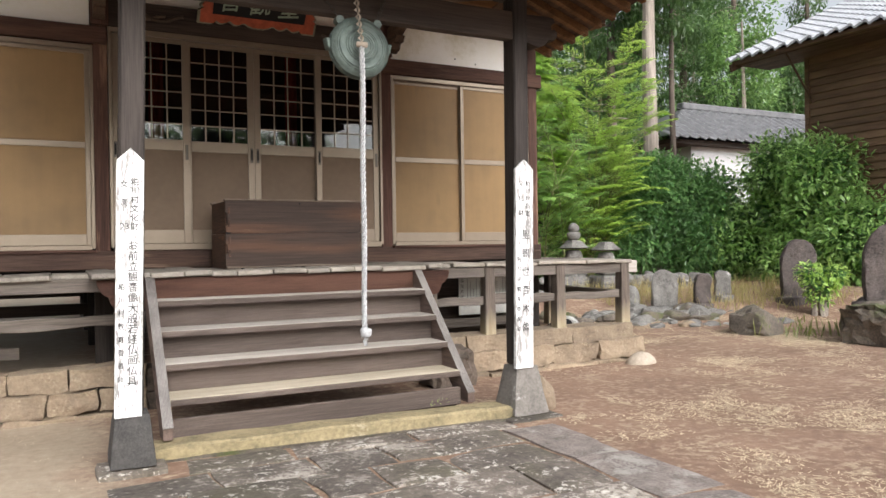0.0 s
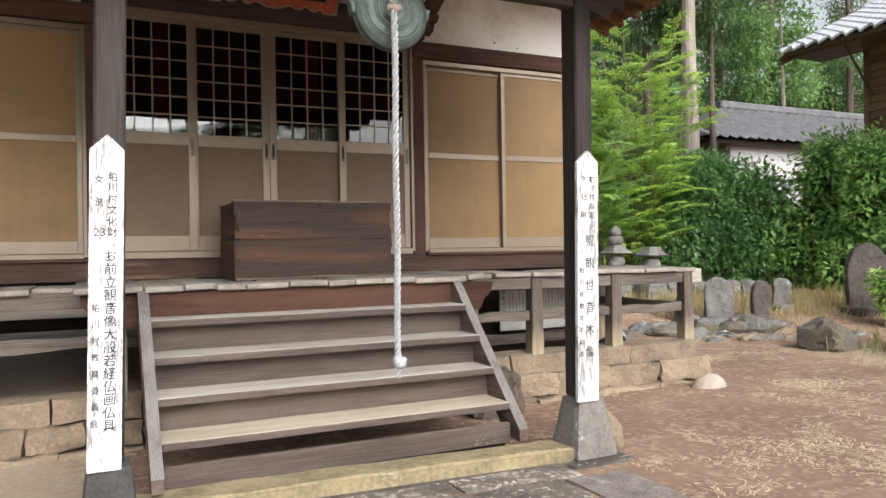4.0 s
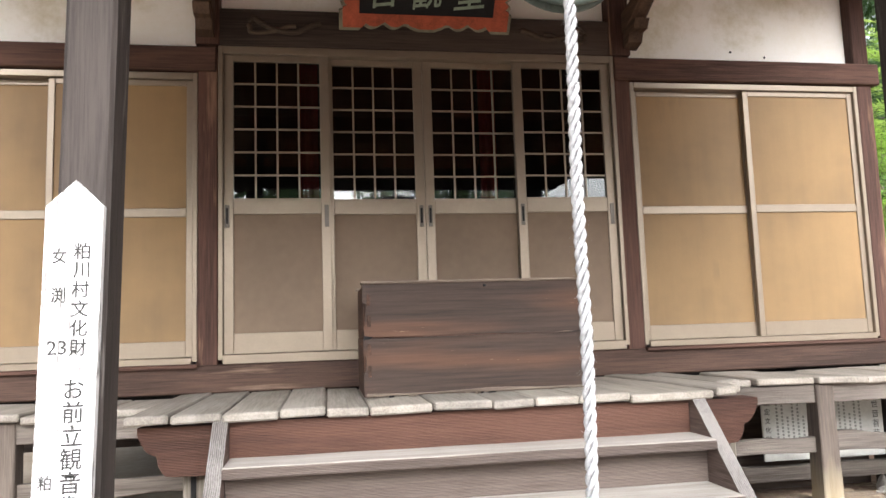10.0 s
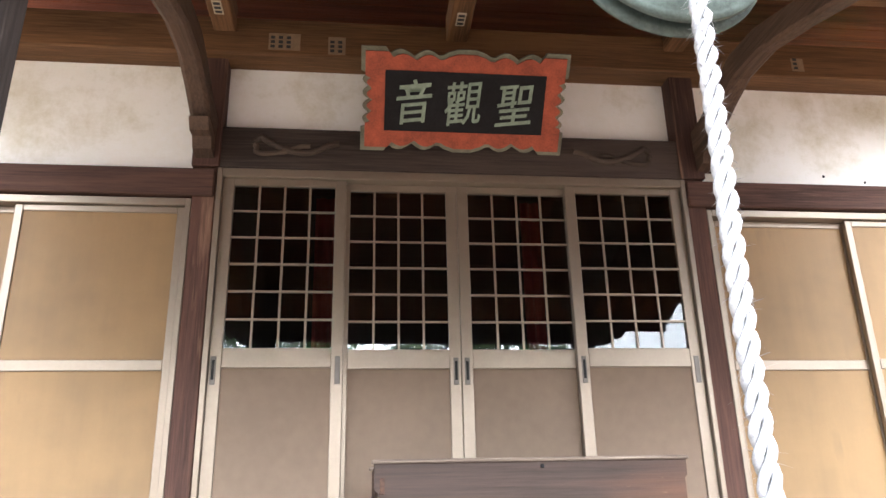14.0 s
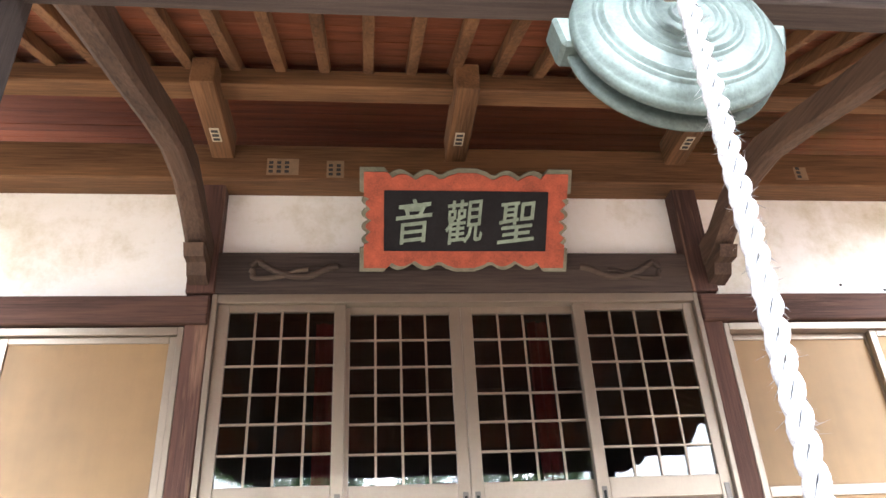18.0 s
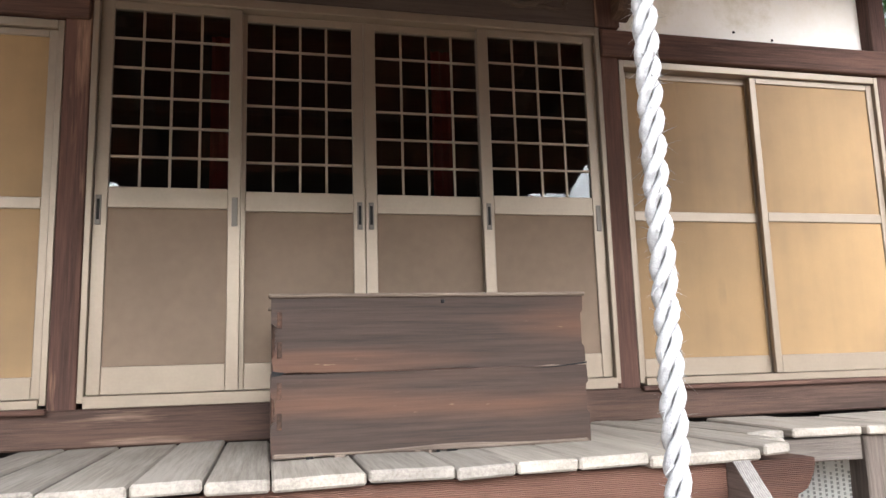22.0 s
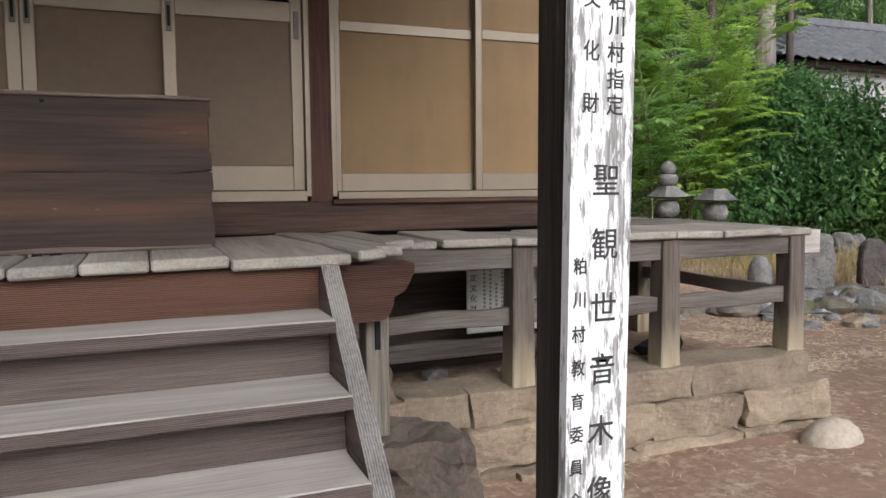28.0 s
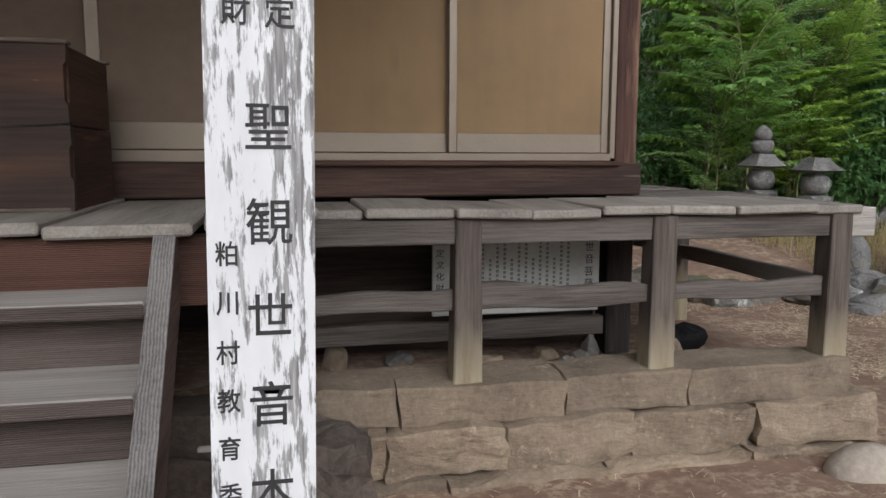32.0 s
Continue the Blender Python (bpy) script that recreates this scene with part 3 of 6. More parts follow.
def window(x0, x1, number, side):
    f = thing("window_%d" % number, ((x0 + x1) / 2, WALL, 1.33), "bronze aluminium window frame set between timber posts", "window", kind="structure")
    w = 0.03
    for d in ((x0, x0 + w, 7.66, 7.80, 1.358, 3.192), (x1 - w, x1, 7.66, 7.80, 1.358, 3.192), (x0 + w, x1 - w, 7.66, 7.80, 3.15, 3.192), (x0 + w, x1 - w, 7.645, 7.80, 1.345, 1.385)):
        part("window_frame", boxes(d, bevel=0.003), M["alu"], f)
    part("window_sill", boxes((x0 - 0.01, x1 + 0.01, 7.60, 7.655, 1.32, 1.344), bevel=0.004), M["red_x"], f, "worn wooden sill")
    xm = (x0 + x1) / 2
    for a, b, y in ((x0 + w, xm + 0.02, 7.742 if side > 0 else 7.70), (xm - 0.02, x1 - w, 7.70 if side > 0 else 7.742)):
        s = thing("window_sash", ((a + b) / 2, y, 1.37), "sliding sash with two ochre opaque panels in bronze aluminium", "window", "window sashes of the hall")
        y0, y1, k = y - 0.016, y + 0.016, 0.042
        for d in ((a, a + k, y0, y1, 1.387, 3.148), (b - k, b, y0, y1, 1.387, 3.148)):
            part("stile", boxes(d, bevel=0.003), M["alu"], s)
        for z0, z1 in ((1.387, 1.487), (2.262, 2.318), (3.112, 3.148)):
            part("rail", boxes((a + k, b - k, y0, y1, z0, z1), bevel=0.003), M["alu"], s)
        for z0, z1 in ((1.487, 2.262), (2.318, 3.112)):
            part("panel", boxes((a + k, b - k, y - 0.006, y + 0.006, z0, z1), bevel=0), M["shutter"], s, "sun-bleached ochre panel")


window(3.198, 4.972, 2, 1)
window(-1.482, 0.282, 1, 1)


# ---- veranda ----
rng = random.Random(5)
deck = thing("veranda_floor", (XC, 7.0, 1.1), "grey weathered plank veranda along the hall", "veranda", kind="structure")


def plank(x0, x1, y0, y1, z, tilt=0.0, skew=0.0):
    bm = bmesh.new()
    bm_box(bm, x0 + 0.003, x1 - 0.003, y0, y1, z - 0.040, z, bevel=0.008)
    for v in bm.verts:
        u = (v.co.x - x0) / (x1 - x0) - 0.5
        v.co.z += tilt * u + 0.004 * math.sin(v.co.y * 5 + x0 * 9)
        v.co.x += skew * (v.co.y - y1)
    part("plank", bm, M["grey_y"], deck)


x = -2.62
while x < 5.88:
    w = rng.uniform(0.28, 0.42)
    e = min(x + w, 5.91)
    if not (e > 0.2 and x < 3.48):
        plank(x, e, 6.925 + rng.uniform(-0.02, 0.015), 7.63, 1.152 + rng.uniform(-0.006, 0.006), rng.uniform(-0.01, 0.01))
    else:
        plank(x, e, 6.99, 7.63, 1.146, 0)
    x = e
x = 0.19
while x < 2.9:
    w = rng.uniform(0.19, 0.36)
    e = x + w if x + w < 2.75 else 2.95
    plank(x, e, 6.335 + rng.uniform(-0.008, 0.008), 7.625, 1.167 + rng.uniform(-0.003, 0.003), rng.uniform(-0.006, 0.006), 0.0)
    x = e
plank(2.87, 2.985, 6.36, 7.625, 1.171, 0.004, -0.085)
plank(2.99, 3.12, 6.56, 7.625, 1.168, -0.006, -0.10)
plank(3.125, 3.27, 6.80, 7.625, 1.172, 0.01, -0.11)
y = 7.05
while y < 12.4:
    w = rng.uniform(0.24, 0.36)
    part("plank", boxes((5.14, 5.91 + rng.uniform(-0.02, 0.03), y + 0.59, y + 0.59 + w - 0.006, 1.11, 1.152 + rng.uniform(-0.005, 0.005)), bevel=0.006), M["grey_x"], deck)
    y += w


def wavy_beam(x0, x1, y0, y1, z0, z1, wob=0.012, seed=0, n=14, along="x"):
    bm = bmesh.new()
    rows = []
    for i in range(n + 1):
        s = x0 + (x1 - x0) * i / n
        dz = wob * noise.noise(Vector((s * 2.3, seed, 0)))
        dz2 = wob * 0.6 * noise.noise(Vector((s * 2.1, seed + 9, 0)))
        c = [(y0, z0 + dz2), (y1, z0 + dz2), (y1, z1 + dz), (y0, z1 + dz)]
        rows.append([bm.verts.new((s, a, b) if along == "x" else (a, s, b)) for a, b in c])
    for p, q in zip(rows, rows[1:]):
        for k in range(4):
            bm.faces.new((p[k], p[(k + 1) % 4], q[(k + 1) % 4], q[k]))
    bm.faces.new(rows[0])
    bm.faces.new(rows[-1])
    bmesh.ops.recalc_face_normals(bm, faces=bm.faces)
    bmesh.ops.bevel(bm, geom=[e for e in bm.edges if e.is_manifold and e.calc_face_angle(0) > 1.0], offset=0.005, segments=1, affect="EDGES")
    return bm


under_frame = thing("veranda_frame", (XC, 7.0, 0.4), "grey weathered posts, beams and rails under the veranda", "veranda frame")
for x0, x1, sd in ((-2.6, 0.62, 1), (3.0, 5.86, 2)):
    part("edge_beam", wavy_beam(x0, x1, 6.965, 7.065, 1.0, 1.108, 0.008, sd, 20), M["grey_x"], under_frame)
    part("rail", wavy_beam(x0, x1 - 0.02, 6.985, 7.035, 0.71, 0.80, 0.045, sd + 3, 40), M["grey_x"], under_frame)
    part("lower_rail", wavy_beam(x0, x1 - 0.95, 7.60, 7.66, 0.415, 0.515, 0.015, sd + 5, 20), M["grey_x"], under_frame)
part("side_beam", wavy_beam(7.06, 12.4, 5.78, 5.88, 1.0, 1.108, 0.008, 4, 20, "y"), M["grey_y"], under_frame)
part("side_rail", wavy_beam(7.06, 12.4, 5.81, 5.86, 0.70, 0.79, 0.02, 6, 20, "y"), M["grey_y"], under_frame)
part("beam_end", boxes((5.865, 6.0, 6.955, 7.08, 0.995, 1.135), bevel=0.006), M["tread"], under_frame, "pale grey beam end")
def footed_post():
    """Dark grey weathered upright, bleached yellowish where rain splashes its foot."""
    m = wood("weathered post with pale foot", (0.052, 0.041, 0.035), (0.15, 0.122, 0.103), "z", (0.30, 0.27, 0.235), (0.60, 0.78), relief=0.7)
    t = m.node_tree
    b = t.nodes["Principled BSDF"]
    link = b.inputs["Base Color"].links[0]
    c = t.nodes.new("ShaderNodeTexCoord")
    s = t.nodes.new("ShaderNodeSeparateXYZ")
    t.links.new(c.outputs["Object"], s.inputs[0])
    ragged = noise_tex(t, coords(t, (20, 20, 2)), 1.0, 4)
    k = t.nodes.new("ShaderNodeMath")
    k.operation = "MULTIPLY_ADD"
    k.inputs[1].default_value = 0.35
    t.links.new(ragged, k.inputs[0])
    t.links.new(s.outputs[2], k.inputs[2])
    t.links.new(mix(t, step(t, k.outputs[0], 0.86, 0.60), link.from_socket, ramp(t, ragged, [(0.35, (0.24, 0.19, 0.12)), (0.65, (0.42, 0.36, 0.25))])), b.inputs["Base Color"])
    return m


M["post_foot"] = footed_post()
for x, yy in ((-2.5, 7.01), (-1.55, 7.01), (-0.53, 7.01), (3.987, 7.0), (4.895, 7.0), (5.81, 7.0), (5.83, 8.47), (5.83, 10.1), (5.83, 11.8)):
    bm = boxes((x - 0.056, x + 0.056, yy - 0.056, yy + 0.056, 0.39 if yy < 8 else 0.2, 1.11), bevel=0.006)
    for v in bm.verts:
        if v.co.z < 0.6:
            v.co.x += (v.co.x - x) * 0.15
            v.co.y += (v.co.y - yy) * 0.15
    part("veranda_post", bm, M["post_foot"], under_frame)
for x in (-1.545, 0.342, 3.155, 5.03):
    part("hall_post", boxes((x - 0.075, x + 0.075, 7.67, 7.82, 0.28, 1.16), bevel=0.006), M["dark_z"], under_frame, "dark hall post on the earth")
for x in (-1.69, 0.335, 1.745, 3.155, 5.01):
    for yy in (9.6, 11.4, 13.2):
        part("hall_post", boxes((x - 0.07, x + 0.07, yy - 0.07, yy + 0.07, 0.2, 1.12), bevel=0), M["dark_z"], under_frame)
for yy in (9.6, 13.2):
    part("floor_beam", boxes((-1.57, 5.07, yy - 0.05, yy + 0.05, 0.62, 0.74), bevel=0), M["dark_x"], under_frame)
# Dark boards added to stand in for the unlit void beneath the hall.
part("skirting_board", boxes((1.0, 3.4, 8.6, 8.64, 0.3, 1.1), bevel=0), M["dark_x"], under_frame, "added dark boards standing in for the unlit void under the floor")
part("skirting_board", boxes((3.3, 4.98, 7.9, 7.94, 0.3, 1.1), bevel=0), M["dark_x"], under_frame)

# the stair landing's beam with curled ends, on two short posts
landing = thing("landing_beam", (1.8, 6.45, 0.4), "red-brown landing beam with rounded carved ends on short posts", "beam")
arc = [(0.075 * (1 - math.cos(a)) + 0.05 * math.sin(2 * a) * 0.3, -0.145 * math.sin(a)) for a in (math.pi / 2 * i / 8 for i in range(9))]
left_pts = [(0.235, 1.112)] + [(0.235 + u * 0.8, 1.085 + v * 0.62) for u, v in arc] + [(0.318, 0.985), (0.322, 0.965)] + [(0.322 + u * 0.55, 0.955 + v * 0.4) for u, v in arc] + [(0.40, 0.893)]
right_pts = [(3.45 - u, v) for u, v in reversed(left_pts)]
part("beam", extrude_outline(left_pts + right_pts, 0.13, lambda u, v, w: (u, 6.40 + w, v)), M["riser_red"], landing)
for x in (0.46, 3.09):
    part("short_post", boxes((x - 0.048, x + 0.048, 6.50, 6.60, 0.40, 0.90), bevel=0.005), M["grey_z"], landing)
    part("mortise", boxes((x - 0.012, x + 0.012, 6.494, 6.502, 0.76, 0.875), bevel=0.002), M["black"], landing, "dark mortise hole")

# ---- stairs ----
stairs = thing("wooden_stairs", (1.8, 5.9, 0.1), "weathered grey wooden stairs with four dusty treads", "stairs")
TX0, TX1 = 0.632, 2.832
for i, (yn, z) in enumerate(((6.13, 0.962), (5.92, 0.755), (5.72, 0.547), (5.515, 0.338))):
    bm = wavy_beam(TX0, TX1, yn, yn + 0.335, z - 0.045, z, 0.004, i + 20, 16)
    part("tread", bm, M["tread_low"] if i == 3 else M["tread"], stairs, "paler tan lowest tread" if i == 3 else "")
    part("nosing", wavy_beam(TX0, TX1, yn - 0.006, yn + 0.002, z - 0.046, z - 0.004, 0.003, i + 30, 10), M["riser"], stairs, "darker worn tread edge")
    if i < 3:
        part("riser", boxes((TX0, TX1, yn + 0.10, yn + 0.125, z - 0.206, z - 0.046), bevel=0.002), M["riser"], stairs)
part("riser", boxes((TX0, TX1, 6.378, 6.398, 0.90, 1.122), bevel=0.002), M["riser_red"], stairs, "red-brown top riser with strong grain")
part("bottom_board", boxes((0.632, 2.832, 5.50, 5.55, 0.07, 0.205), bevel=0.006), M["riser"], stairs)
for x in (0.568, 2.834):
    pts = [(6.36, 1.14), (6.46, 1.14), (6.50, 1.0), (5.56, 0.10), (5.39, 0.10), (5.39, 0.175)]
    side = part("stringer", extrude_outline(pts, 0.062, lambda u, v, w: (x + w, u, v)), M["stringer"], stairs, "dark brown stringer")
    edge = [(5.388, 0.176), (6.36, 1.142), (6.46, 1.142), (6.46, 1.147), (6.358, 1.147), (5.384, 0.180)]
    part("top_edge", extrude_outline(edge, 0.066, lambda u, v, w: (x - 0.002 + w, u, v)), M["grey_s"], side, "pale ridged worn top edge")
part("cross_sill", boxes((0.635, 2.83, 5.57, 5.68, 0.02, 0.12), bevel=0.006), M["dark_x"], stairs)

# ---- porch ----
def porch_post(xa, xb, ya, base, lean):
    p = thing("porch_post", ((xa + xb) / 2, ya + 0.08, 0.36), "dark weathered square porch post with pale scuffs", "post", "porch posts")
    bm = boxes((xa, xb, ya, ya + 0.165, base, 3.28), bevel=0.012)
    for v in bm.verts:
        v.co.x += lean * (v.co.z - 2.3)
    part("shaft", bm, M["dark_z"], p)
    part("cap_block", boxes((xa - 0.07, xb + 0.07, ya - 0.07, ya + 0.235, 3.28, 3.40), bevel=0.02), M["dark_x"], p)


porch_post(0.322, 0.466, 5.108, 0.36, 0.019)
porch_post(3.138, 3.268, 5.13, 0.40, 0.004)


def frustum(x0, x1, y0, y1, z0, z1, inset, seed):
    bm = rough_box(x0, x1, y0, y1, z0, z1, 4, 0.006, seed, 0.008)
    cx, cy = (x0 + x1) / 2, (y0 + y1) / 2
    for v in bm.verts:
        u = (v.co.z - z0) / (z1 - z0)
        k = 1 - inset * u
        v.co.x, v.co.y = cx + (v.co.x - cx) * k, cy + (v.co.y - cy) * k
    return bm


M["base_dark"] = stone("dark grey post base", (0.075, 0.07, 0.066), (0.03, 0.029, 0.028), 9)
M["base_grey"] = stone("chipped grey concrete base", (0.22, 0.20, 0.18), (0.11, 0.10, 0.09), 6, (0.5, 0.5, 0.48), (0.62, 0.68))
b1 = thing("post_base", (0.36, 5.18, 0), "dark tapered stone base on a flat plinth under a porch post", "post base")
part("block", frustum(0.225, 0.50, 5.05, 5.32, 0.035, 0.36, 0.28, 1), M["base_dark"], b1)
part("plinth", rough_box(0.165, 0.56, 5.0, 5.37, -0.03, 0.035, 3, 0.008, 2, 0.01), M["flag"], b1)
b2 = thing("post_base", (3.2, 5.1, 0), "grey chipped tapered base under a porch post", "post base")
part("block", frustum(3.05, 3.385, 5.05, 5.38, 0.02, 0.40, 0.42, 5), M["base_grey"], b2)
part("plinth", rough_box(2.98, 3.46, 4.98, 5.43, -0.05, 0.02, 3, 0.008, 6, 0.01), M["flag"], b2)
solo("round_stone", rounded_rock(3.47, 5.30, 0.0, 0.10, 0.12, 0.24, 3), M["sand"], "round brown stone leaning by the post base", "stone", smooth=True)


# tall white name boards nailed to the posts
def board(x0, x1, y, z0, z1, columns, label, lean=0.0):
    t = thing("sign_board", ((x0 + x1) / 2, y, z0), label, "sign")
    pts = [(x0, z0), (x1, z0), (x1, z1 - 0.075), ((x0 + x1) / 2, z1), (x0, z1 - 0.075)]
    part("board", extrude_outline(pts, 0.03, lambda u, v, w: (u + lean * (v - z1), y + w, v)), M["white"], t)
    for body, u, top, size, pitch, bold in columns:
        for i, ch in enumerate(body):
            if ch == " ":
                continue
            zz = top - i * pitch
            bm = text_bm(ch, size, lambda a, b, c: Vector((u + a * bold + lean * (zz + b - z1), y - 0.0005 - c, zz + b)), 0.0005)
            part("character", bm, M["ink"], t)
    return t


board(0.300, 0.452, 5.076, 0.345, 1.955, (("粕川村文化財", 0.401, 1.753, 0.050, 0.0535, 0.95), ("女", 0.342, 1.740, 0.046, 0.1, 0.9), ("渕", 0.343, 1.631, 0.046, 0.1, 0.9), ("お前立観音像大般若経仏画仏具", 0.396, 1.373, 0.062, 0.0625, 0.95), ("粕川村教育委員会", 0.332, 1.126, 0.042, 0.0785, 0.9)), "tall white pointed name board with peeling paint and black characters", 0.0236)
b23 = bpy.data.objects["sign_board"]
part("character", text_bm("23", 0.055, lambda a, b, c: Vector((0.335 + a, 5.0755 - c, 1.486 + b))), M["ink"], b23)
board(3.117, 3.277, 5.092, 0.385, 1.998, (("粕川村指定", 3.227, 1.813, 0.048, 0.0572, 0.95), ("文化財", 3.164, 1.813, 0.048, 0.113, 0.9), ("聖観世音木像", 3.209, 1.419, 0.076, 0.1425, 0.95), ("粕川村教育委員会", 3.145, 1.229, 0.040, 0.0765, 0.9)), "tall white name board, paint worn to grey wood, black characters", 0.014)

porch = thing("porch", (1.8, 5.1, 2.9), "dark timber beams of the porch between posts and hall", "porch frame")
part("rainbow_beam", wavy_beam(0.482, 3.138, 5.14, 5.225, 2.935, 3.15, 0.012, 44, 12), M["dark_x"], porch)
nose = [(0.0, 2.93), (0.10, 2.90), (0.17, 2.925), (0.21, 2.975), (0.255, 2.965), (0.285, 2.995), (0.29, 3.035), (0.265, 3.06), (0.235, 3.05), (0.23, 3.085), (0.27, 3.115), (0.25, 3.145), (0.15, 3.15), (0.0, 3.145)]
part("beam_nose", extrude_outline([(3.272 + u, v) for u, v in nose], 0.115, lambda u, v, w: (u, 5.145 + w, v)), M["dark_x"], porch, "carved scrolled beam end")
part("beam_nose", extrude_outline([(0.345 - u, v) for u, v in nose], 0.115, lambda u, v, w: (u, 5.13 + w, v)), M["dark_x"], porch, "carved scrolled beam end")
part("porch_purlin", boxes((-0.12, 3.60, 5.12, 5.27, 3.40, 3.55), bevel=0.01), M["roof_x"], porch)


def curved_tie(xc):
    """The shrimp-back beam that bends up from the hall post to the porch."""
    bm = bmesh.new()
    path = [(7.70, 3.60, 0.17), (7.5, 3.64, 0.16), (7.3, 3.735, 0.16), (7.1, 3.80, 0.16), (6.85, 3.795, 0.15), (6.55, 3.72, 0.14), (6.2, 3.62, 0.14), (5.85, 3.53, 0.14), (5.5, 3.42, 0.14), (5.2, 3.30, 0.14)]
    rows = []
    for yv, zv, h in path:
        rows.append([bm.verts.new((xc + a * 0.055, yv, zv + b * h / 2)) for a, b in ((-1, -0.8), (-0.6, -1), (0.6, -1), (1, -0.8), (1, 0.8), (0.6, 1), (-0.6, 1), (-1, 0.8))])
    for p, q in zip(rows, rows[1:]):
        for k in range(8):
            bm.faces.new((p[k], p[(k + 1) % 8], q[(k + 1) % 8], q[k]))
    bm.faces.new(rows[0])
    bm.faces.new(rows[-1])
    bmesh.ops.recalc_face_normals(bm, faces=bm.faces)
    return bm


for xc in (0.335, 3.215):
    part("curved_tie_beam", curved_tie(xc), M["dark_y"], porch, "bent brown beam joining post and hall")
    pts = [(7.66, 3.42), (7.56, 3.44), (7.53, 3.50), (7.46, 3.50), (7.42, 3.56), (7.66, 3.62)]
    part("bracket", extrude_outline(pts, 0.10, lambda u, v, w: (xc - 0.05 + w, u, v)), M["dark_y"], porch, "carved wooden bracket under the tie beam")
for x in (0.40, 1.745, 3.09):
    part("bracket_arm", boxes((x - 0.062, x + 0.062, 6.93, 7.59, 4.20, 4.37), bevel=0.006), M["roof_y"], porch)
    part("paper_label", boxes((x - 0.03, x + 0.022, 7.30, 7.42, 4.1965, 4.199), bevel=0), M["paper"], porch, "small pasted pilgrim slip with dark marks")
    for k in range(3):
        part("ink_mark", boxes((x - 0.022, x + 0.014, 7.315 + k * 0.036, 7.335 + k * 0.036, 4.1945, 4.1966), bevel=0), M["ink"], porch)
for x0, x1, z0, z1 in ((0.65, 0.83, 4.09, 4.20), (0.99, 1.09, 4.075, 4.19), (3.85, 3.93, 4.10, 4.19)):
    part("paper_label", boxes((x0, x1, 7.576, 7.5795, z0, z1), bevel=0), M["paper_old"], porch, "faded brown pasted pilgrim slip")
    for k in range(int((x1 - x0) / 0.045)):
        for q in range(3):
            part("ink_mark", boxes((x0 + 0.012 + k * 0.045, x0 + 0.036 + k * 0.045, 7.5735, 7.5762, z0 + 0.012 + q * 0.03, z0 + 0.03 + q * 0.03), bevel=0), M["ink"], porch)
for x, z in ((4.041, 3.467), (4.311, 3.434)):
    bm = lathe([(0.0, -0.006), (0.008, -0.004), (0.009, 0.0), (0.0, 0.001)], 10, "y")
    bmesh.ops.translate(bm, verts=bm.verts, vec=(x, 7.755, z))
    part("nail_head", bm, M["black"], porch, "dark nail head in the plaster")
part("purlin", boxes((-2.6, 6.1, 7.06, 7.19, 4.30, 4.42), bevel=0.008), M["roof_x"], porch)

# ---- roof over porch and eaves ----
roof = thing("roof", (1.8, 6, 3.5), "tiled hall roof with a boarded underside and exposed rafters", "roof", kind="structure")
SL = 0.42


def roof_z(y):
    return 4.42 + SL * (y - 7.12)


def rafter(x, y0, y1):
    bm = boxes((x - 0.028, x + 0.028, y0, y1, 0, 0.075), bevel=0.003)
    for v in bm.verts:
        v.co.z += roof_z(v.co.y)
    part("rafter", bm, M["roof_y"], roof)


x = -0.86
while x < 4.3:
    rafter(x, 4.36, 7.2)
    x += 0.232
for x0, x1 in ((-2.6, -0.95), (4.4, 6.15)):
    x = x0
    while x < x1:
        rafter(x, 6.47, 7.2)
        x += 0.232


def sloped(x0, x1, y0, y1, t0, t1):
    bm = boxes((x0, x1, y0, y1, t0, t1), bevel=0)
    for v in bm.verts:
        v.co.z += roof_z(v.co.y)
    return bm


y = 4.32
while y < 9.5:
    a, b = (-1.0, 4.36) if y < 6.42 else (-2.75, 6.28)
    part("roof_board", sloped(a, b, y, y + 0.172, 0.077 + rng.uniform(0, 0.006), 0.095), M["roof_red"] if y > 7.15 else M["roof_board"], roof)
    y += 0.176
for yy in (7.33, 7.47):
    part("batten", sloped(-2.6, 6.1, yy - 0.014, yy + 0.014, 0.045, 0.077), M["roof_red"], roof)
part("fascia", sloped(-1.0, 4.36, 4.28, 4.32, 0.0, 0.13), M["red_x"], roof)
part("fascia", sloped(-2.75, -1.0, 6.38, 6.42, -0.02, 0.13), M["red_x"], roof)
part("fascia", sloped(4.36, 6.28, 6.38, 6.42, -0.02, 0.13), M["red_x"], roof)
part("tile_cover", sloped(-1.05, 4.41, 4.24, 6.42, 0.10, 0.20), M["tile"], roof)
part("tile_cover", sloped(-2.8, 6.33, 6.34, 10.5, 0.10, 0.20), M["tile"], roof)
bm = boxes((-2.8, 6.33, 10.5, 15.0, 0.1, 0.2), bevel=0)
for v in bm.verts:
    v.co.z += roof_z(10.5) - SL * (v.co.y - 10.5)
part("tile_cover", bm, M["tile"], roof)

# side eave of the porch, its rafters running outwards
for k in range(8):
    y = 4.98 + 0.19 * k
    z = 3.335 - 0.11 * (y - 5.0)
    bm = boxes((3.66, 4.33, y - 0.028, y + 0.028, 0, 0.07), bevel=0.003)
    for v in bm.verts:
        v.co.z += z + 0.36 * (4.31 - v.co.x)
    part("side_rafter", bm, M["roof_y"], roof)
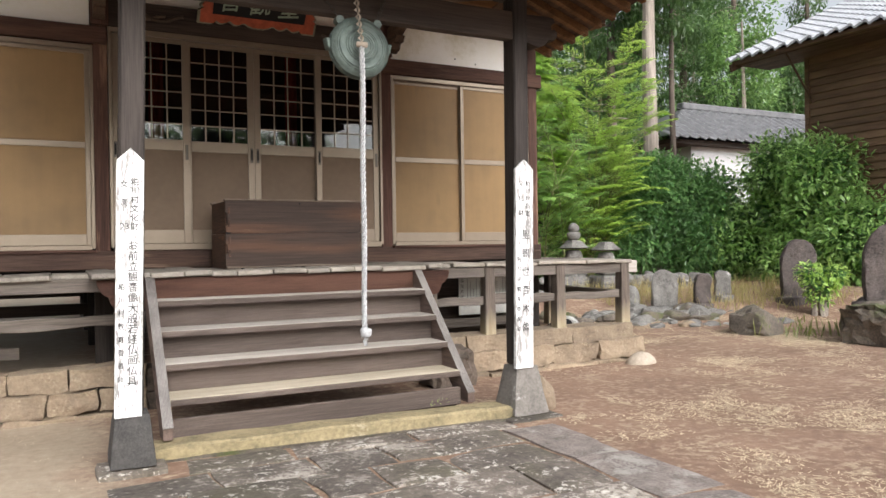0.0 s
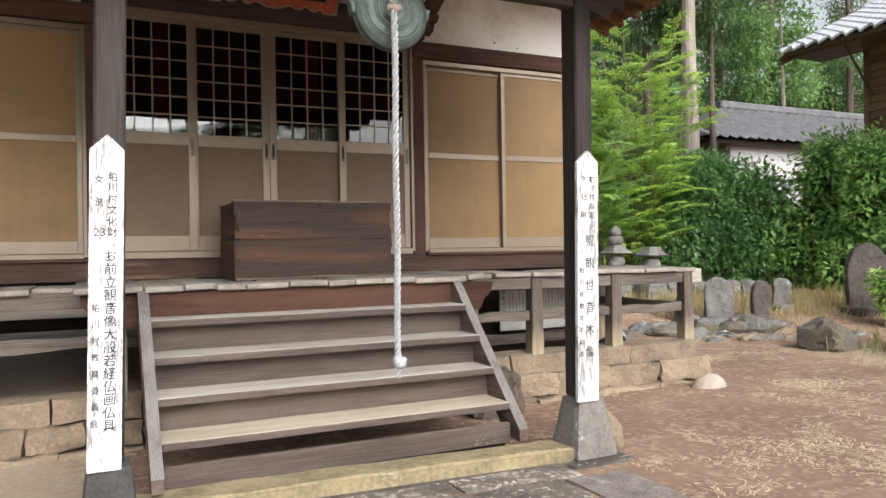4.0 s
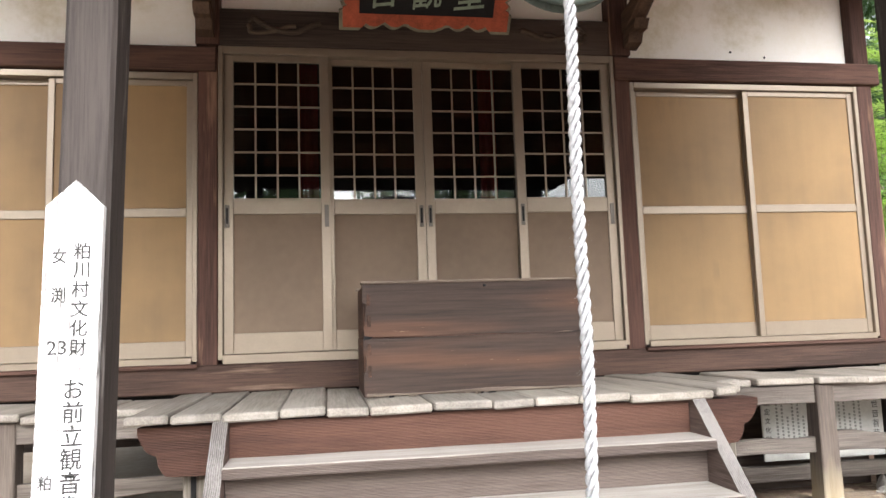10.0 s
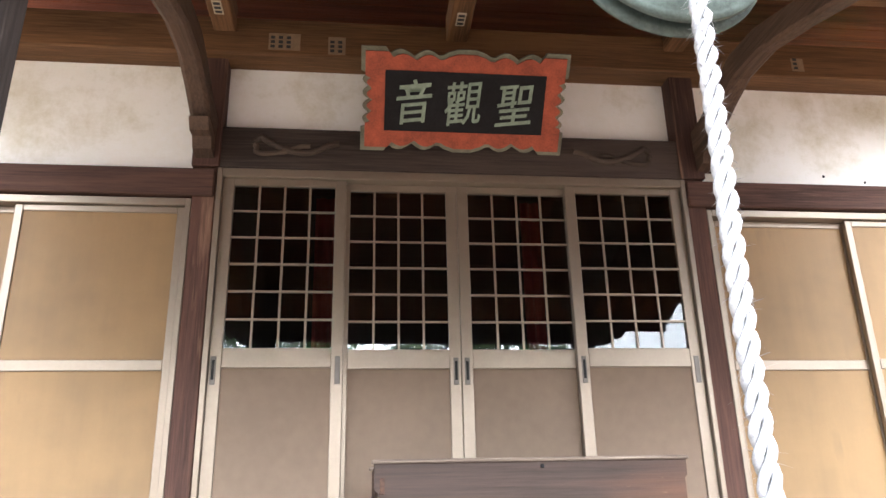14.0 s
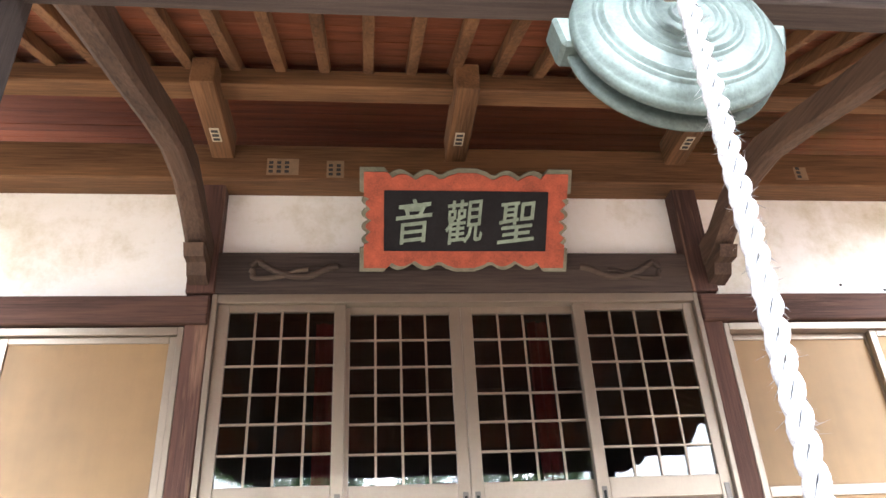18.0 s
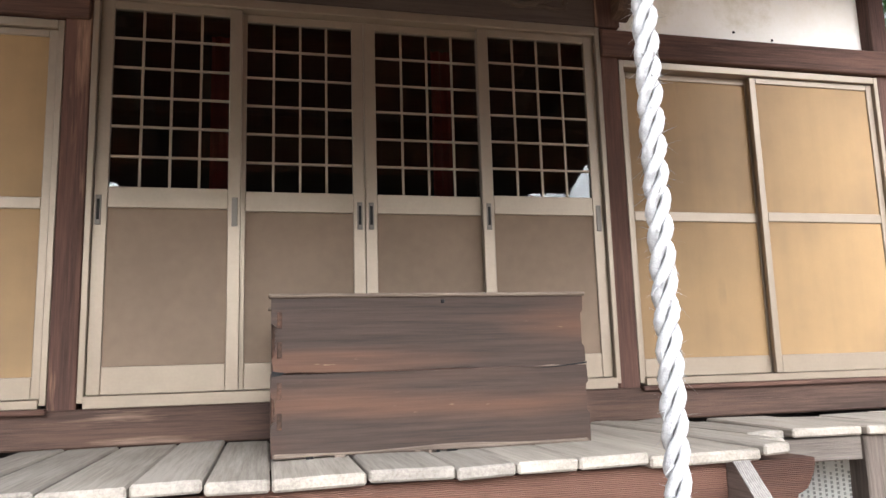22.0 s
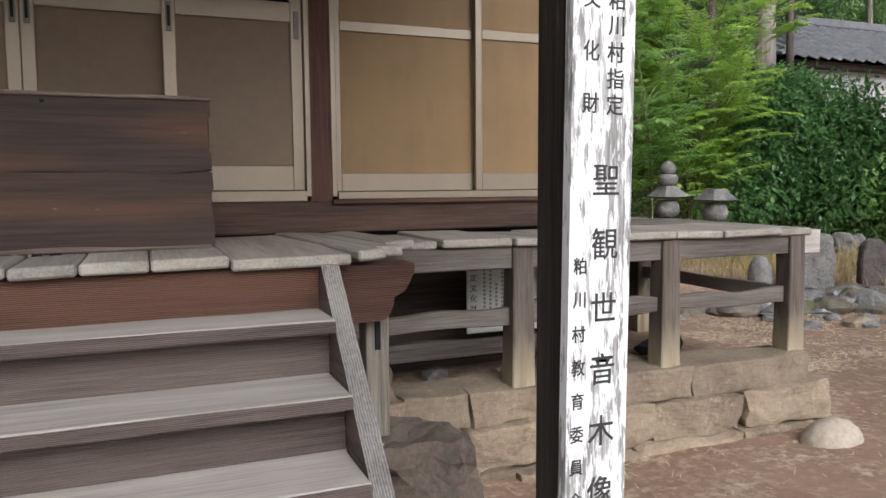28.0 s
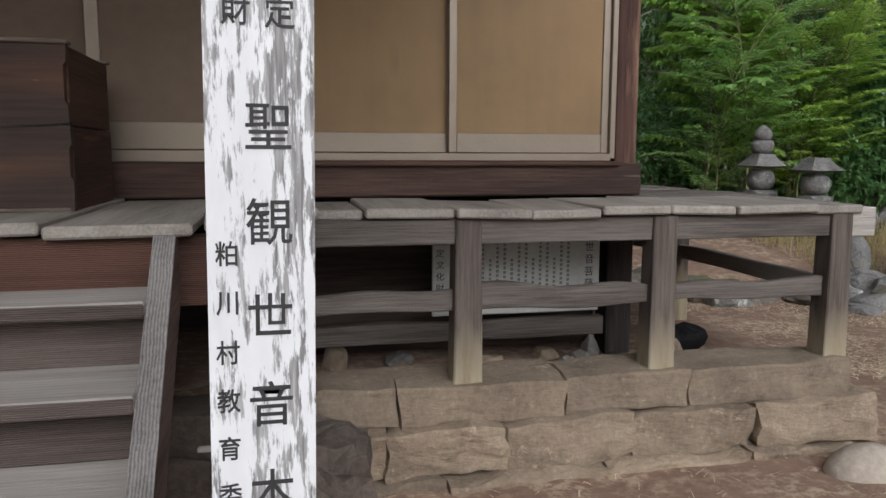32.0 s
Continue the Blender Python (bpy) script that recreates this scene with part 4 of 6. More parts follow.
for k in range(4):
    x0 = 3.60 + 0.19 * k
    bm = boxes((x0, x0 + 0.186, 4.92, 6.40, 0.072, 0.09), bevel=0)
    for v in bm.verts:
        v.co.z += 3.335 - 0.11 * (v.co.y - 5.0) + 0.36 * (4.31 - v.co.x)
    part("side_roof_board", bm, M["dark_y"], roof)

# ---- name plaque above the doors ----
plaque = thing("name_plaque", (1.76, 7.5, 3.5), "black lacquer name plaque with green characters and scalloped vermilion border", "plaque")
PB, PT = Vector((0, 7.63, 3.525)), Vector((0, 7.29, 3.93))
up = (PT - PB).normalized()
out_n = Vector((0, -up.z, up.y)) if up.z else Vector((0, -1, 0))
PH = (PT - PB).length


def on_plaque(u, v, w):
    return Vector((1.758 + u, 0, 0)) + PB + up * (PH / 2 + v) + out_n * w


def scallop(W, H, amp, n_w, n_h, corner):
    pts = []

    def side(a, b, n, nrm):
        a, b = Vector(a), Vector(b)
        length = (b - a).length
        for i in range(44):
            s = i / 44
            dd = s * length
            inside = corner < dd < length - corner
            mid = abs(dd - length / 2) < corner * 0.45 and length > 0.6
            k = abs(math.sin((dd - corner) / (length - 2 * corner) * math.pi * n)) if inside else 1.0
            off = 0 if (not inside or mid) else -amp + amp * 0.8 * k
            pts.append(tuple(a + (b - a) * s + Vector(nrm) * off))

    side((-W, -H), (W, -H), n_w, (0, -1))
    side((W, -H), (W, H), n_h, (1, 0))
    side((W, H), (-W, H), n_w, (0, 1))
    side((-W, H), (-W, -H), n_h, (-1, 0))
    return pts


part("outer_border", extrude_outline(scallop(0.575, PH / 2 + 0.02, 0.045, 6, 4, 0.14), 0.03, on_plaque), M["grey_green"], plaque, "worn green-grey carved edge")
part("inner_border", extrude_outline(scallop(0.552, PH / 2 - 0.004, 0.042, 6, 4, 0.135), 0.018, lambda u, v, w: on_plaque(u, v, w + 0.03)), M["verm"], plaque, "faded vermilion border")
part("field", extrude_outline([(-0.445, -0.165), (0.445, -0.165), (0.445, 0.165), (-0.445, 0.165)], 0.006, lambda u, v, w: on_plaque(u, v, w + 0.047)), M["black"], plaque, "black lacquer field")
for ch, u in (("音", -0.285), ("觀", -0.01), ("聖", 0.28)):
    bm = text_bm(ch, 0.262, lambda a, b, c: on_plaque(u + a * 0.82 + b * 0.06, b * 0.98 + a * 0.10, 0.0545 + c * 6), 0.0015)
    part("character", bm, M["gold_green"], plaque)

# ---- gong and rope ----
gong = thing("temple_gong", (1.822, 5.05, 2.692), "green patinated bronze temple gong hanging from the porch beam", "gong")
prof = [(0.001, -0.098)]
for ring, dip in ((0.030, 0.0), (0.066, 0.001), (0.082, 0.003), (0.104, 0.006), (0.118, 0.009), (0.162, 0.022), (0.178, 0.030)):
    z_ring = -0.098 + dip
    prof += [(ring - 0.0065, z_ring + 0.003), (ring - 0.0045, z_ring + 0.002), (ring - 0.0025, z_ring - 0.008), (ring + 0.0025, z_ring - 0.008), (ring + 0.0045, z_ring + 0.003), (ring + 0.0065, z_ring + 0.004)]
prof += [(0.197, -0.055), (0.206, -0.044), (0.210, -0.036), (0.212, -0.034), (0.222, -0.022), (0.222, -0.004), (0.20, 0.0)]
for s, nm in ((1, "front_shell"), (-1, "back_shell")):
    bm = lathe([(r * 0.95, 0.013 * -s + h * 0.62 * s) for r, h in prof], 64, "y")
    bmesh.ops.translate(bm, verts=bm.verts, vec=(1.822, 5.05, 2.692))
    bmesh.ops.rotate(bm, verts=bm.verts, cent=(1.822, 5.05, 2.857), matrix=Matrix.Rotation(radians(-6), 3, "X"))
    part(nm, bm, M["patina"], gong, smooth=True)
for s in (-1, 1):
    bm = boxes((-0.022, 0.022, -0.035, 0.035, -0.03, 0.045), bevel=0.008)
    for v in bm.verts:
        v.co.x += s * 0.35 * max(0.0, v.co.z)
    bmesh.ops.translate(bm, verts=bm.verts, vec=(1.822 + s * 0.205, 5.05, 2.697))
    part("side_ear", bm, M["patina"], gong)
    bm = lathe([(0.014, -0.03), (0.03, -0.03), (0.03, 0.03), (0.014, 0.03)], 16, "y")
    bmesh.ops.translate(bm, verts=bm.verts, vec=(1.822 + s * 0.135, 5.05, 2.872))
    part("hanging_lug", bm, M["patina"], gong)


def chain(p, q, n, r=0.004):
    bm = bmesh.new()
    p, q = Vector(p), Vector(q)
    d = (q - p) / n
    rot = d.to_track_quat("Z", "Y").to_matrix().to_4x4()
    for i in range(n):
        c = p + d * (i + 0.5)
        m = Matrix.Translation(c) @ rot @ Matrix.Rotation(math.pi / 2 * (i % 2), 4, "Z")
        ring = []
        for j in range(10):
            a = 2 * math.pi * j / 10
            o = Vector((math.cos(a) * d.length * 0.32, 0, math.sin(a) * d.length * 0.66))
            nrm = Vector((math.cos(a), 0, math.sin(a)))
            ring.append([bm.verts.new(m @ (o + nrm * r * math.cos(k * math.pi / 2) + Vector((0, r * math.sin(k * math.pi / 2), 0)))) for k in range(4)])
        for j in range(10):
            for k in range(4):
                bm.faces.new((ring[j][k], ring[j][(k + 1) % 4], ring[(j + 1) % 10][(k + 1) % 4], ring[(j + 1) % 10][k]))
    return bm


M["iron"] = plain("rusty iron chain", (0.06, 0.05, 0.045), 0.3, 30, 0.7, 0.6)
for s in (-1, 1):
    part("chain", chain((1.822 + s * 0.14, 5.05, 2.895), (1.822 + s * 0.235, 5.135, 3.08), 5), M["iron"], gong, "rusty iron chain")


def strand_rope(path, radius, strands, pitch, name, parent, mat, seg=7):
    """Twisted rope: each strand is a tube winding round the path."""
    for k in range(strands):
        bm = bmesh.new()
        rings = []
        total = 0
        for i, p in enumerate(path):
            p = Vector(p)
            if i:
                total += (p - Vector(path[i - 1])).length
            a = -2 * math.pi * (total / pitch + k / strands)
            side = Vector((math.cos(a), math.sin(a), 0))
            c = p + side * radius * 0.66
            fat = radius * 0.50 * (1 + 0.05 * math.sin(i * 1.7 + k))
            tang = Vector((math.sin(a), -math.cos(a), -0.9)).normalized()
            bin_ = tang.cross(side).normalized()
            rings.append([bm.verts.new(c + side * fat * math.cos(2 * math.pi * j / seg) + bin_ * fat * math.sin(2 * math.pi * j / seg)) for j in range(seg)])
        for p, q in zip(rings, rings[1:]):
            for j in range(seg):
                bm.faces.new((p[j], p[(j + 1) % seg], q[(j + 1) % seg], q[j]))
        bm.faces.new(rings[0])
        bm.faces.new(rings[-1])
        bmesh.ops.recalc_face_normals(bm, faces=bm.faces)
        part(name, bm, mat, parent, smooth=True)


rope = thing("bell_rope", (1.798, 4.925, 0.75), "thick frayed white twisted bell rope hanging before the gong", "rope")
top, low = Vector((1.787, 4.885, 2.67)), Vector((1.797, 4.930, 0.79))
pts = [top.lerp(low, i / 230) + Vector((0.004 * math.sin(i * 0.05), 0.004 * math.sin(i * 0.04 + 1), 0)) for i in range(231)]
strand_rope(pts, 0.0168, 3, 0.118, "strand", rope, M["rope"], 9)
up_pts = [Vector((1.787, 4.885, 2.67)).lerp(Vector((1.80, 5.07, 3.20)), i / 60) for i in range(61)]
M["rope_old"] = plain("old brown rope", (0.30, 0.25, 0.2), 0.25, 30, 0.95)
strand_rope(up_pts, 0.018, 2, 0.11, "upper_strand", rope, M["rope_old"])
kb = rounded_rock(1.798, 4.925, 0.745, 0.036, 0.034, 0.062, 4, 0.45, 3)
part("knot", kb, M["rope"], rope, "frayed knot at the rope's end", smooth=True)
tail = [Vector((1.798 + 0.006 * math.sin(i * 0.5), 4.925, 0.75 - i * 0.005)) for i in range(14)]
strand_rope(tail, 0.013, 3, 0.14, "tail_strand", rope, M["rope"], 7)
kb = lathe([(0.0, -0.04), (0.018, -0.035), (0.021, 0.0), (0.018, 0.035), (0.0, 0.04)], 14, "y")
bmesh.ops.rotate(kb, verts=kb.verts, cent=(0, 0, 0), matrix=Matrix.Rotation(radians(80), 3, "Z"))
bmesh.ops.translate(kb, verts=kb.verts, vec=(1.787, 4.885, 2.68))
part("tie", kb, M["rope_old"], rope, "old brown binding at the gong", smooth=True)
fr = bmesh.new()
rf = random.Random(8)
for i in range(700):
    p = pts[rf.randrange(len(pts))] if i > 40 else Vector((1.798, 4.925, 0.75))
    a = rf.uniform(0, 2 * math.pi)
    o = p + Vector((math.cos(a), math.sin(a), 0)) * 0.0165
    e = o + Vector((math.cos(a + rf.uniform(-1, 1)), math.sin(a + rf.uniform(-1, 1)), rf.uniform(-1.5, 0.6))) * rf.uniform(0.006, 0.02) * (2 if i < 40 else 1)
    w = Vector((-math.sin(a), math.cos(a), 0)) * 0.0016
    fr.faces.new([fr.verts.new(q) for q in (o - w, o + w, e)])
tagged(part("loose_fibres", fr, M["rope"], rope, "loose frayed fibres"), kind="stuff")

# ---- offering box ----
obox = thing("offering_box", (1.89, 7.06, 1.16), "dark weathered wooden offering box standing on the veranda", "offering box")
BX0, BX1, BY0, BY1 = 1.258, 2.502, 6.79, 7.44


def notched(z0, z1, left, right, wave):
    """A board's outline with tenon steps at both ends and an uneven lower edge."""
    h = z1 - z0
    pts = [(BX0 + 0.02 * k, z0 + h * v) for k, v in left]
    pts += [(BX1 - 0.02 * k, z0 + h * v) for k, v in right]
    n = 26
    return pts + [(BX1 + (BX0 - BX1) * i / n, z0 + wave * noise.noise(Vector((i * 0.55, z0 * 9, 2)))) for i in range(1, n)]


front_upper = notched(1.474, 1.754, ((0.5, 0.02), (0.1, 0.2), (0.8, 0.24), (0.8, 0.62), (0.0, 0.66), (0.0, 1.0)), ((0.0, 1.0), (0.1, 0.78), (0.6, 0.74), (0.6, 0.3), (0.1, 0.26), (0.0, 0.05)), 0.006)
front_lower = notched(1.168, 1.468, ((0.4, 0.0), (0.0, 0.12), (0.0, 0.4), (0.7, 0.44), (0.7, 0.7), (-0.1, 0.74), (0.0, 1.0)), ((0.0, 1.02), (-0.2, 0.8), (0.3, 0.76), (0.3, 0.42), (-0.2, 0.38), (-0.1, 0.0)), 0.008)
part("upper_board", extrude_outline(front_upper, 0.035, lambda u, v, w: (u, BY0 + w, v)), M["box"], obox)
part("lower_board", extrude_outline(front_lower, 0.038, lambda u, v, w: (u, BY0 - 0.004 + w, v)), M["box"], obox)
for x0 in (BX0 + 0.004, BX1 - 0.039):
    part("side_board", boxes((x0, x0 + 0.035, BY0 + 0.036, BY1, 1.475, 1.752), bevel=0.004), M["box_y"], obox)
    part("side_board", boxes((x0 - 0.003, x0 + 0.038, BY0 + 0.036, BY1, 1.165, 1.470), bevel=0.004), M["box_y"], obox)
part("back_board", boxes((BX0 + 0.04, BX1 - 0.04, BY1 - 0.035, BY1, 1.165, 1.752)), M["box"], obox)
part("bottom_board", boxes((BX0 + 0.04, BX1 - 0.04, BY0 + 0.036, BY1 - 0.036, 1.17, 1.20)), M["box"], obox)
part("top_frame", boxes((BX0 - 0.01, BX1 + 0.008, BY0 - 0.012, BY0 + 0.05, 1.753, 1.768), bevel=0.004), M["box_top"], obox, "pale worn top edge")
part("top_frame", boxes((BX0 - 0.01, BX1 + 0.008, BY1 - 0.05, BY1 + 0.01, 1.753, 1.768), bevel=0.004), M["box_top"], obox)
for i in range(9):
    x = BX0 + 0.06 + i * 0.134
    part("slat", boxes((x, x + 0.05, BY0 + 0.05, BY1 - 0.05, 1.749, 1.766), bevel=0.004), M["box_y"], obox)
for zz in (1.62, 1.36):
    for k in range(2):
        part("joint_tenon", boxes((BX0 + 0.022, BX0 + 0.04, BY0 - 0.008, BY0 + 0.002, zz - 0.09 + k * 0.11, zz - 0.03 + k * 0.11), bevel=0.002), M["box_y"], obox)

part("split", extrude_outline([(BX1 - 0.24, 1.462), (BX1 - 0.12, 1.468), (BX1 + 0.001, 1.478), (BX1 + 0.001, 1.486), (BX1 - 0.1, 1.474)], 0.004, lambda u, v, w: (u, BY0 - 0.0085 + w, v)), M["black"], obox, "dark split in the board")
part("split", extrude_outline([(BX0 + 0.002, 1.462), (BX0 + 0.035, 1.466), (BX0 + 0.05, 1.476), (BX0 + 0.002, 1.484)], 0.004, lambda u, v, w: (u, BY0 - 0.0085 + w, v)), M["black"], obox, "dark split in the board")
part("bottom_edge", wavy_beam(BX0 + 0.01, BX1 - 0.01, BY0 - 0.0105, BY0 + 0.002, 1.170, 1.186, 0.012, 57, 30), M["box_top"], obox, "pale rotten lower edge")
part("knot_hole", boxes((1.905, 1.921, 6.781, 6.792, 1.728, 1.742), bevel=0.003), M["black"], obox, "small dark knot hole")
rb = random.Random(66)
for i in range(9):
    x = BX0 + 0.05 + rb.uniform(0, 1.08)
    part("rotten_nick", boxes((x, x + rb.uniform(0.01, 0.05), BY0 - 0.0075, BY0 + 0.004, 1.161, 1.164 + rb.uniform(0.006, 0.016)), bevel=0), M["box_top"] if i % 2 else M["black"], obox, "worn nick in the lower edge")

# ---- notices under the veranda ----
M["notice"] = plain("greyed white notice board", (0.52, 0.52, 0.49), 0.12, 5, 0.7)
for x0, x1, z0, z1, cols, title in ((3.96, 4.87, 0.55, 1.09, 17, "聖観世音菩薩"),):
    nb = thing("notice_board", ((x0 + x1) / 2, 7.60, z0), "old white notice board with small writing under the veranda", "notice board")
    part("sheet", wavy_beam(x0, x1, 7.585, 7.60, z0, z1, 0.012, x0 * 3, 12), M["notice"], nb)
    for i, ch in enumerate(title):
        part("character", text_bm(ch, 0.055, lambda a, b, c: Vector((x1 - 0.06 + a, 7.583 - c, 1.03 - i * 0.066 + b))), M["ink"], nb)
    for i, ch in enumerate("村指定文化財"):
        part("character", text_bm(ch, 0.045, lambda a, b, c: Vector((x0 + 0.04 + a, 7.583 - c, 1.0 - i * 0.06 + b))), M["ink"], nb)
    for c in range(cols):
        xx = x0 + 0.11 + c * (x1 - x0 - 0.25) / cols
        bm = bmesh.new()
        z = 1.0 - 0.08 * ((c * 7) % 3)
        while z > z0 + 0.12:
            bm_box(bm, xx - 0.007, xx + 0.007, 7.5825, 7.5845, z - 0.012, z + 0.003, bevel=0)
            z -= 0.024
        tagged(part("writing_column", bm, M["ink_faint"], nb), kind="stuff")


# ---- ground, path and stone edging ----
def earth_material():
    m, t, b = nodes_of("trodden earth with dry straw")
    v = coords(t, rnd=False)
    n, n2, n3 = noise_tex(t, v, 0.9, 5), noise_tex(t, v, 14, 6, 0.7), noise_tex(t, v, 3.1, 4)
    col = ramp(t, mix(t, 0.45, n, n2), [(0.34, (0.15, 0.086, 0.058)), (0.66, (0.30, 0.192, 0.132))])
    streak = noise_tex(t, coords(t, (1.1, 2.0, 1), rnd=False), 1.6, 6, 0.7)
    col = mix(t, step(t, mix(t, 0.6, n3, n2), 0.5, 0.62), col, (0.36, 0.265, 0.185))
    col = mix(t, mix(t, 1.0, step(t, streak, 0.53, 0.62), step(t, n2, 0.45, 0.6), "MULTIPLY"), col, (0.44, 0.345, 0.235))
    where = t.nodes.new("ShaderNodeSeparateXYZ")
    t.links.new(coords(t, rnd=False), where.inputs[0])
    blur = t.nodes.new("ShaderNodeMath")
    blur.operation = "MULTIPLY_ADD"
    blur.inputs[1].default_value = 1.6
    t.links.new(n, blur.inputs[0])
    t.links.new(where.outputs[0], blur.inputs[2])
    sandy = ramp(t, mix(t, 0.5, n, n2), [(0.34, (0.27, 0.205, 0.145)), (0.66, (0.42, 0.345, 0.255))])
    col = mix(t, step(t, blur.outputs[0], 1.25, 0.75), col, sandy)
    t.links.new(col, b.inputs["Base Color"])
    b.inputs["Roughness"].default_value = 0.95
    bump(t, b, mix(t, 0.6, n3, n2), 1.0, 0.03)
    return m


M["dirt"] = earth_material()


def ground_z(x, y):
    z = 0.012 * noise.noise(Vector((x * 0.7, y * 0.7, 0)))
    far = max(0.0, min(1.0, (x * 0.55 + y - 13.2) / 4.0))
    z += 0.42 * far * far * (3 - 2 * far) if x > 4 else 0
    if -1.6 < x < 5.1 and y > 6.95 or (x <= 6.0 and 7.0 < y < 13.3 and x > -2.6):
        z = max(z, 0.27 * max(0, min(1, (y - 6.98) / 0.1)))
    if 0.15 < x < 3.3 and y < 5.2:
        z = min(z, -0.004)
    return z


def ground_sheet():
    xs = sorted({round(v, 3) for v in [-400, -150, -60, -30, -16, -10, -6] + [-5 + 0.25 * i for i in range(74)] + [14, 16, 19, 23, 30, 45, 80, 160, 400]})
    ys = sorted({round(v, 3) for v in [-400, -150, -60, -30, -16, -8, -5] + [-3 + 0.25 * i for i in range(72)] + [16, 18, 21, 25, 32, 45, 80, 160, 400] + [6.99, 7.06]})
    bm = bmesh.new()
    g = [[bm.verts.new((x, y, ground_z(x, y))) for x in xs] for y in ys]
    for j in range(len(ys) - 1):
        for i in range(len(xs) - 1):
            bm.faces.new((g[j][i], g[j][i + 1], g[j + 1][i + 1], g[j + 1][i]))
    return bm


solo("ground", ground_sheet(), M["dirt"], "trodden reddish-brown bare earth yard with scattered dry straw", "ground", kind="structure", smooth=True)

# dry straw and litter on the earth
rs = random.Random(11)
M["crumb"] = plain("earthy crumbs", (0.30, 0.22, 0.16), 0.3, 9, 0.9, 0.0, 0.0)
M["straw"] = plain("dry pale straw", (0.66, 0.53, 0.36), 0.3, 9, 0.8, 0.0, 0.0)
bm = bmesh.new()


def straw_at(x, y, ln, th, lift=0.004):
    a = rs.uniform(0, math.pi)
    d = Vector((math.cos(a), math.sin(a), rs.uniform(-0.05, 0.12))) * ln / 2
    w = Vector((-math.sin(a), math.cos(a), 0)) * th / 2
    c = Vector((x, y, ground_z(x, y) + lift + rs.uniform(0, 0.008)))
    bm.faces.new([bm.verts.new(c + q) for q in (-d - w, d - w * 0.5, d + w * 0.5, -d + w)])


placed = 0
while placed < 38000:
    x, y = rs.uniform(3.35, 11), rs.uniform(0.8, 10.5)
    dens = noise.noise(Vector((x * 0.75, y * 0.9, 3))) + 0.5 * noise.noise(Vector((x * 2.5, y * 2.5, 7)))
    if dens - 0.5 * max(0.0, min(1.0, (y - 4.8) / 1.2)) * (x < 6.3) < rs.uniform(-0.05, 0.85) or (y > 6.9 and x < 6.15):
        continue
    straw_at(x, y, rs.uniform(0.015, 0.06), rs.uniform(0.003, 0.009))
    placed += 1
for i in range(500):
    straw_at(rs.uniform(-3, 0.2), rs.uniform(3, 6.7), rs.uniform(0.01, 0.05), 0.003)
for i in range(90):
    straw_at(rs.uniform(3.4, 6.3), rs.uniform(6.2, 6.9), rs.uniform(0.03, 0.09), 0.003)
bmp = bmesh.new()
for i in range(700):
    x, y = rs.uniform(3.4, 9.5), rs.uniform(1.5, 10)
    if y > 6.8 and x < 6.2:
        continue
    s = rs.uniform(0.004, 0.011) * (2.0 if rs.random() < 0.03 else 1)
    z = ground_z(x, y) + s * 0.15
    ring = [bmp.verts.new((x + s * 1.3 * math.cos(k * 1.26 + i) * rs.uniform(0.7, 1.1), y + s * math.sin(k * 1.26 + i) * rs.uniform(0.7, 1.1), z)) for k in range(5)]
    tip = bmp.verts.new((x + s * rs.uniform(-0.3, 0.3), y, z + s * 0.7))
    for k in range(5):
        bmp.faces.new((ring[k], ring[(k + 1) % 5], tip))
solo("gravel_crumbs", bmp, M["crumb"], "small stones and crumbs on the bare earth", "gravel", kind="stuff")
solo("straw_litter", bm, M["straw"], "dry straw and leaf litter scattered over the earth", "straw", kind="stuff")

# flagstone path
paving = thing("pavement", (1.75, 2, 0), "old grey flagstone path with worn lichen-spotted slabs", "pavement", kind="structure")
rp = random.Random(21)
slab_no = 0


def slab(x0, x1, y0, y1, mat="flag"):
    global slab_no
    slab_no += 1
    bm = bmesh.new()
    bmesh.ops.create_grid(bm, x_segments=7, y_segments=7, size=0.5)
    cx, cy = (x0 + x1) / 2, (y0 + y1) / 2
    sx, sy = x1 - x0 - 0.015, y1 - y0 - 0.015
    tilt, tilt2 = rp.uniform(-0.014, 0.014), rp.uniform(-0.014, 0.014)
    rim = [e for e in bm.edges if e.is_boundary]
    for v in bm.verts:
        u, w = v.co.x, v.co.y
        edge = max(abs(u), abs(w)) > 0.49
        k = noise.noise_vector(Vector((cx + u * sx, cy + w * sy, slab_no)) * 3.1)
        q = noise.noise_vector(Vector((cx + u * sx, cy + w * sy, 3.0)) * 1.7) * 0.05
        v.co = Vector((cx + u * sx + k.x * 0.02 + q.x, cy + w * sy + k.y * 0.02 + q.y, 0.012 + tilt * u + tilt2 * w + k.z * 0.012 - (0.008 if edge else 0)))
    low = bmesh.ops.extrude_edge_only(bm, edges=rim)["geom"]
    for v in low:
        if isinstance(v, bmesh.types.BMVert):
            v.co.z = -0.06
    bmesh.ops.recalc_face_normals(bm, faces=bm.faces)
    part("flagstone", bm, M[mat], paving)


y = 4.88
while y > -3.0:
    d = rp.uniform(0.34, 0.52)
    x = 0.20
    while x < 2.70:
        w = rp.uniform(0.36, 0.68)
        e = x + w if x + w < 2.45 else 2.78
        slab(x, e, y - d + rp.uniform(-0.01, 0.01), y)
        x = e
    y -= d
y = 4.86
while y > -3.0:
    d = rp.uniform(0.7, 1.15)
    slab(2.80, 3.26, y - d, y, "flag_pale")
    y -= d
for x0, x1, yy, d in ((0.66, 1.35, 5.19, 0.30), (1.35, 2.2, 5.19, 0.30), (2.2, 2.99, 5.19, 0.30)):
    slab(x0, x1, yy - d, yy)
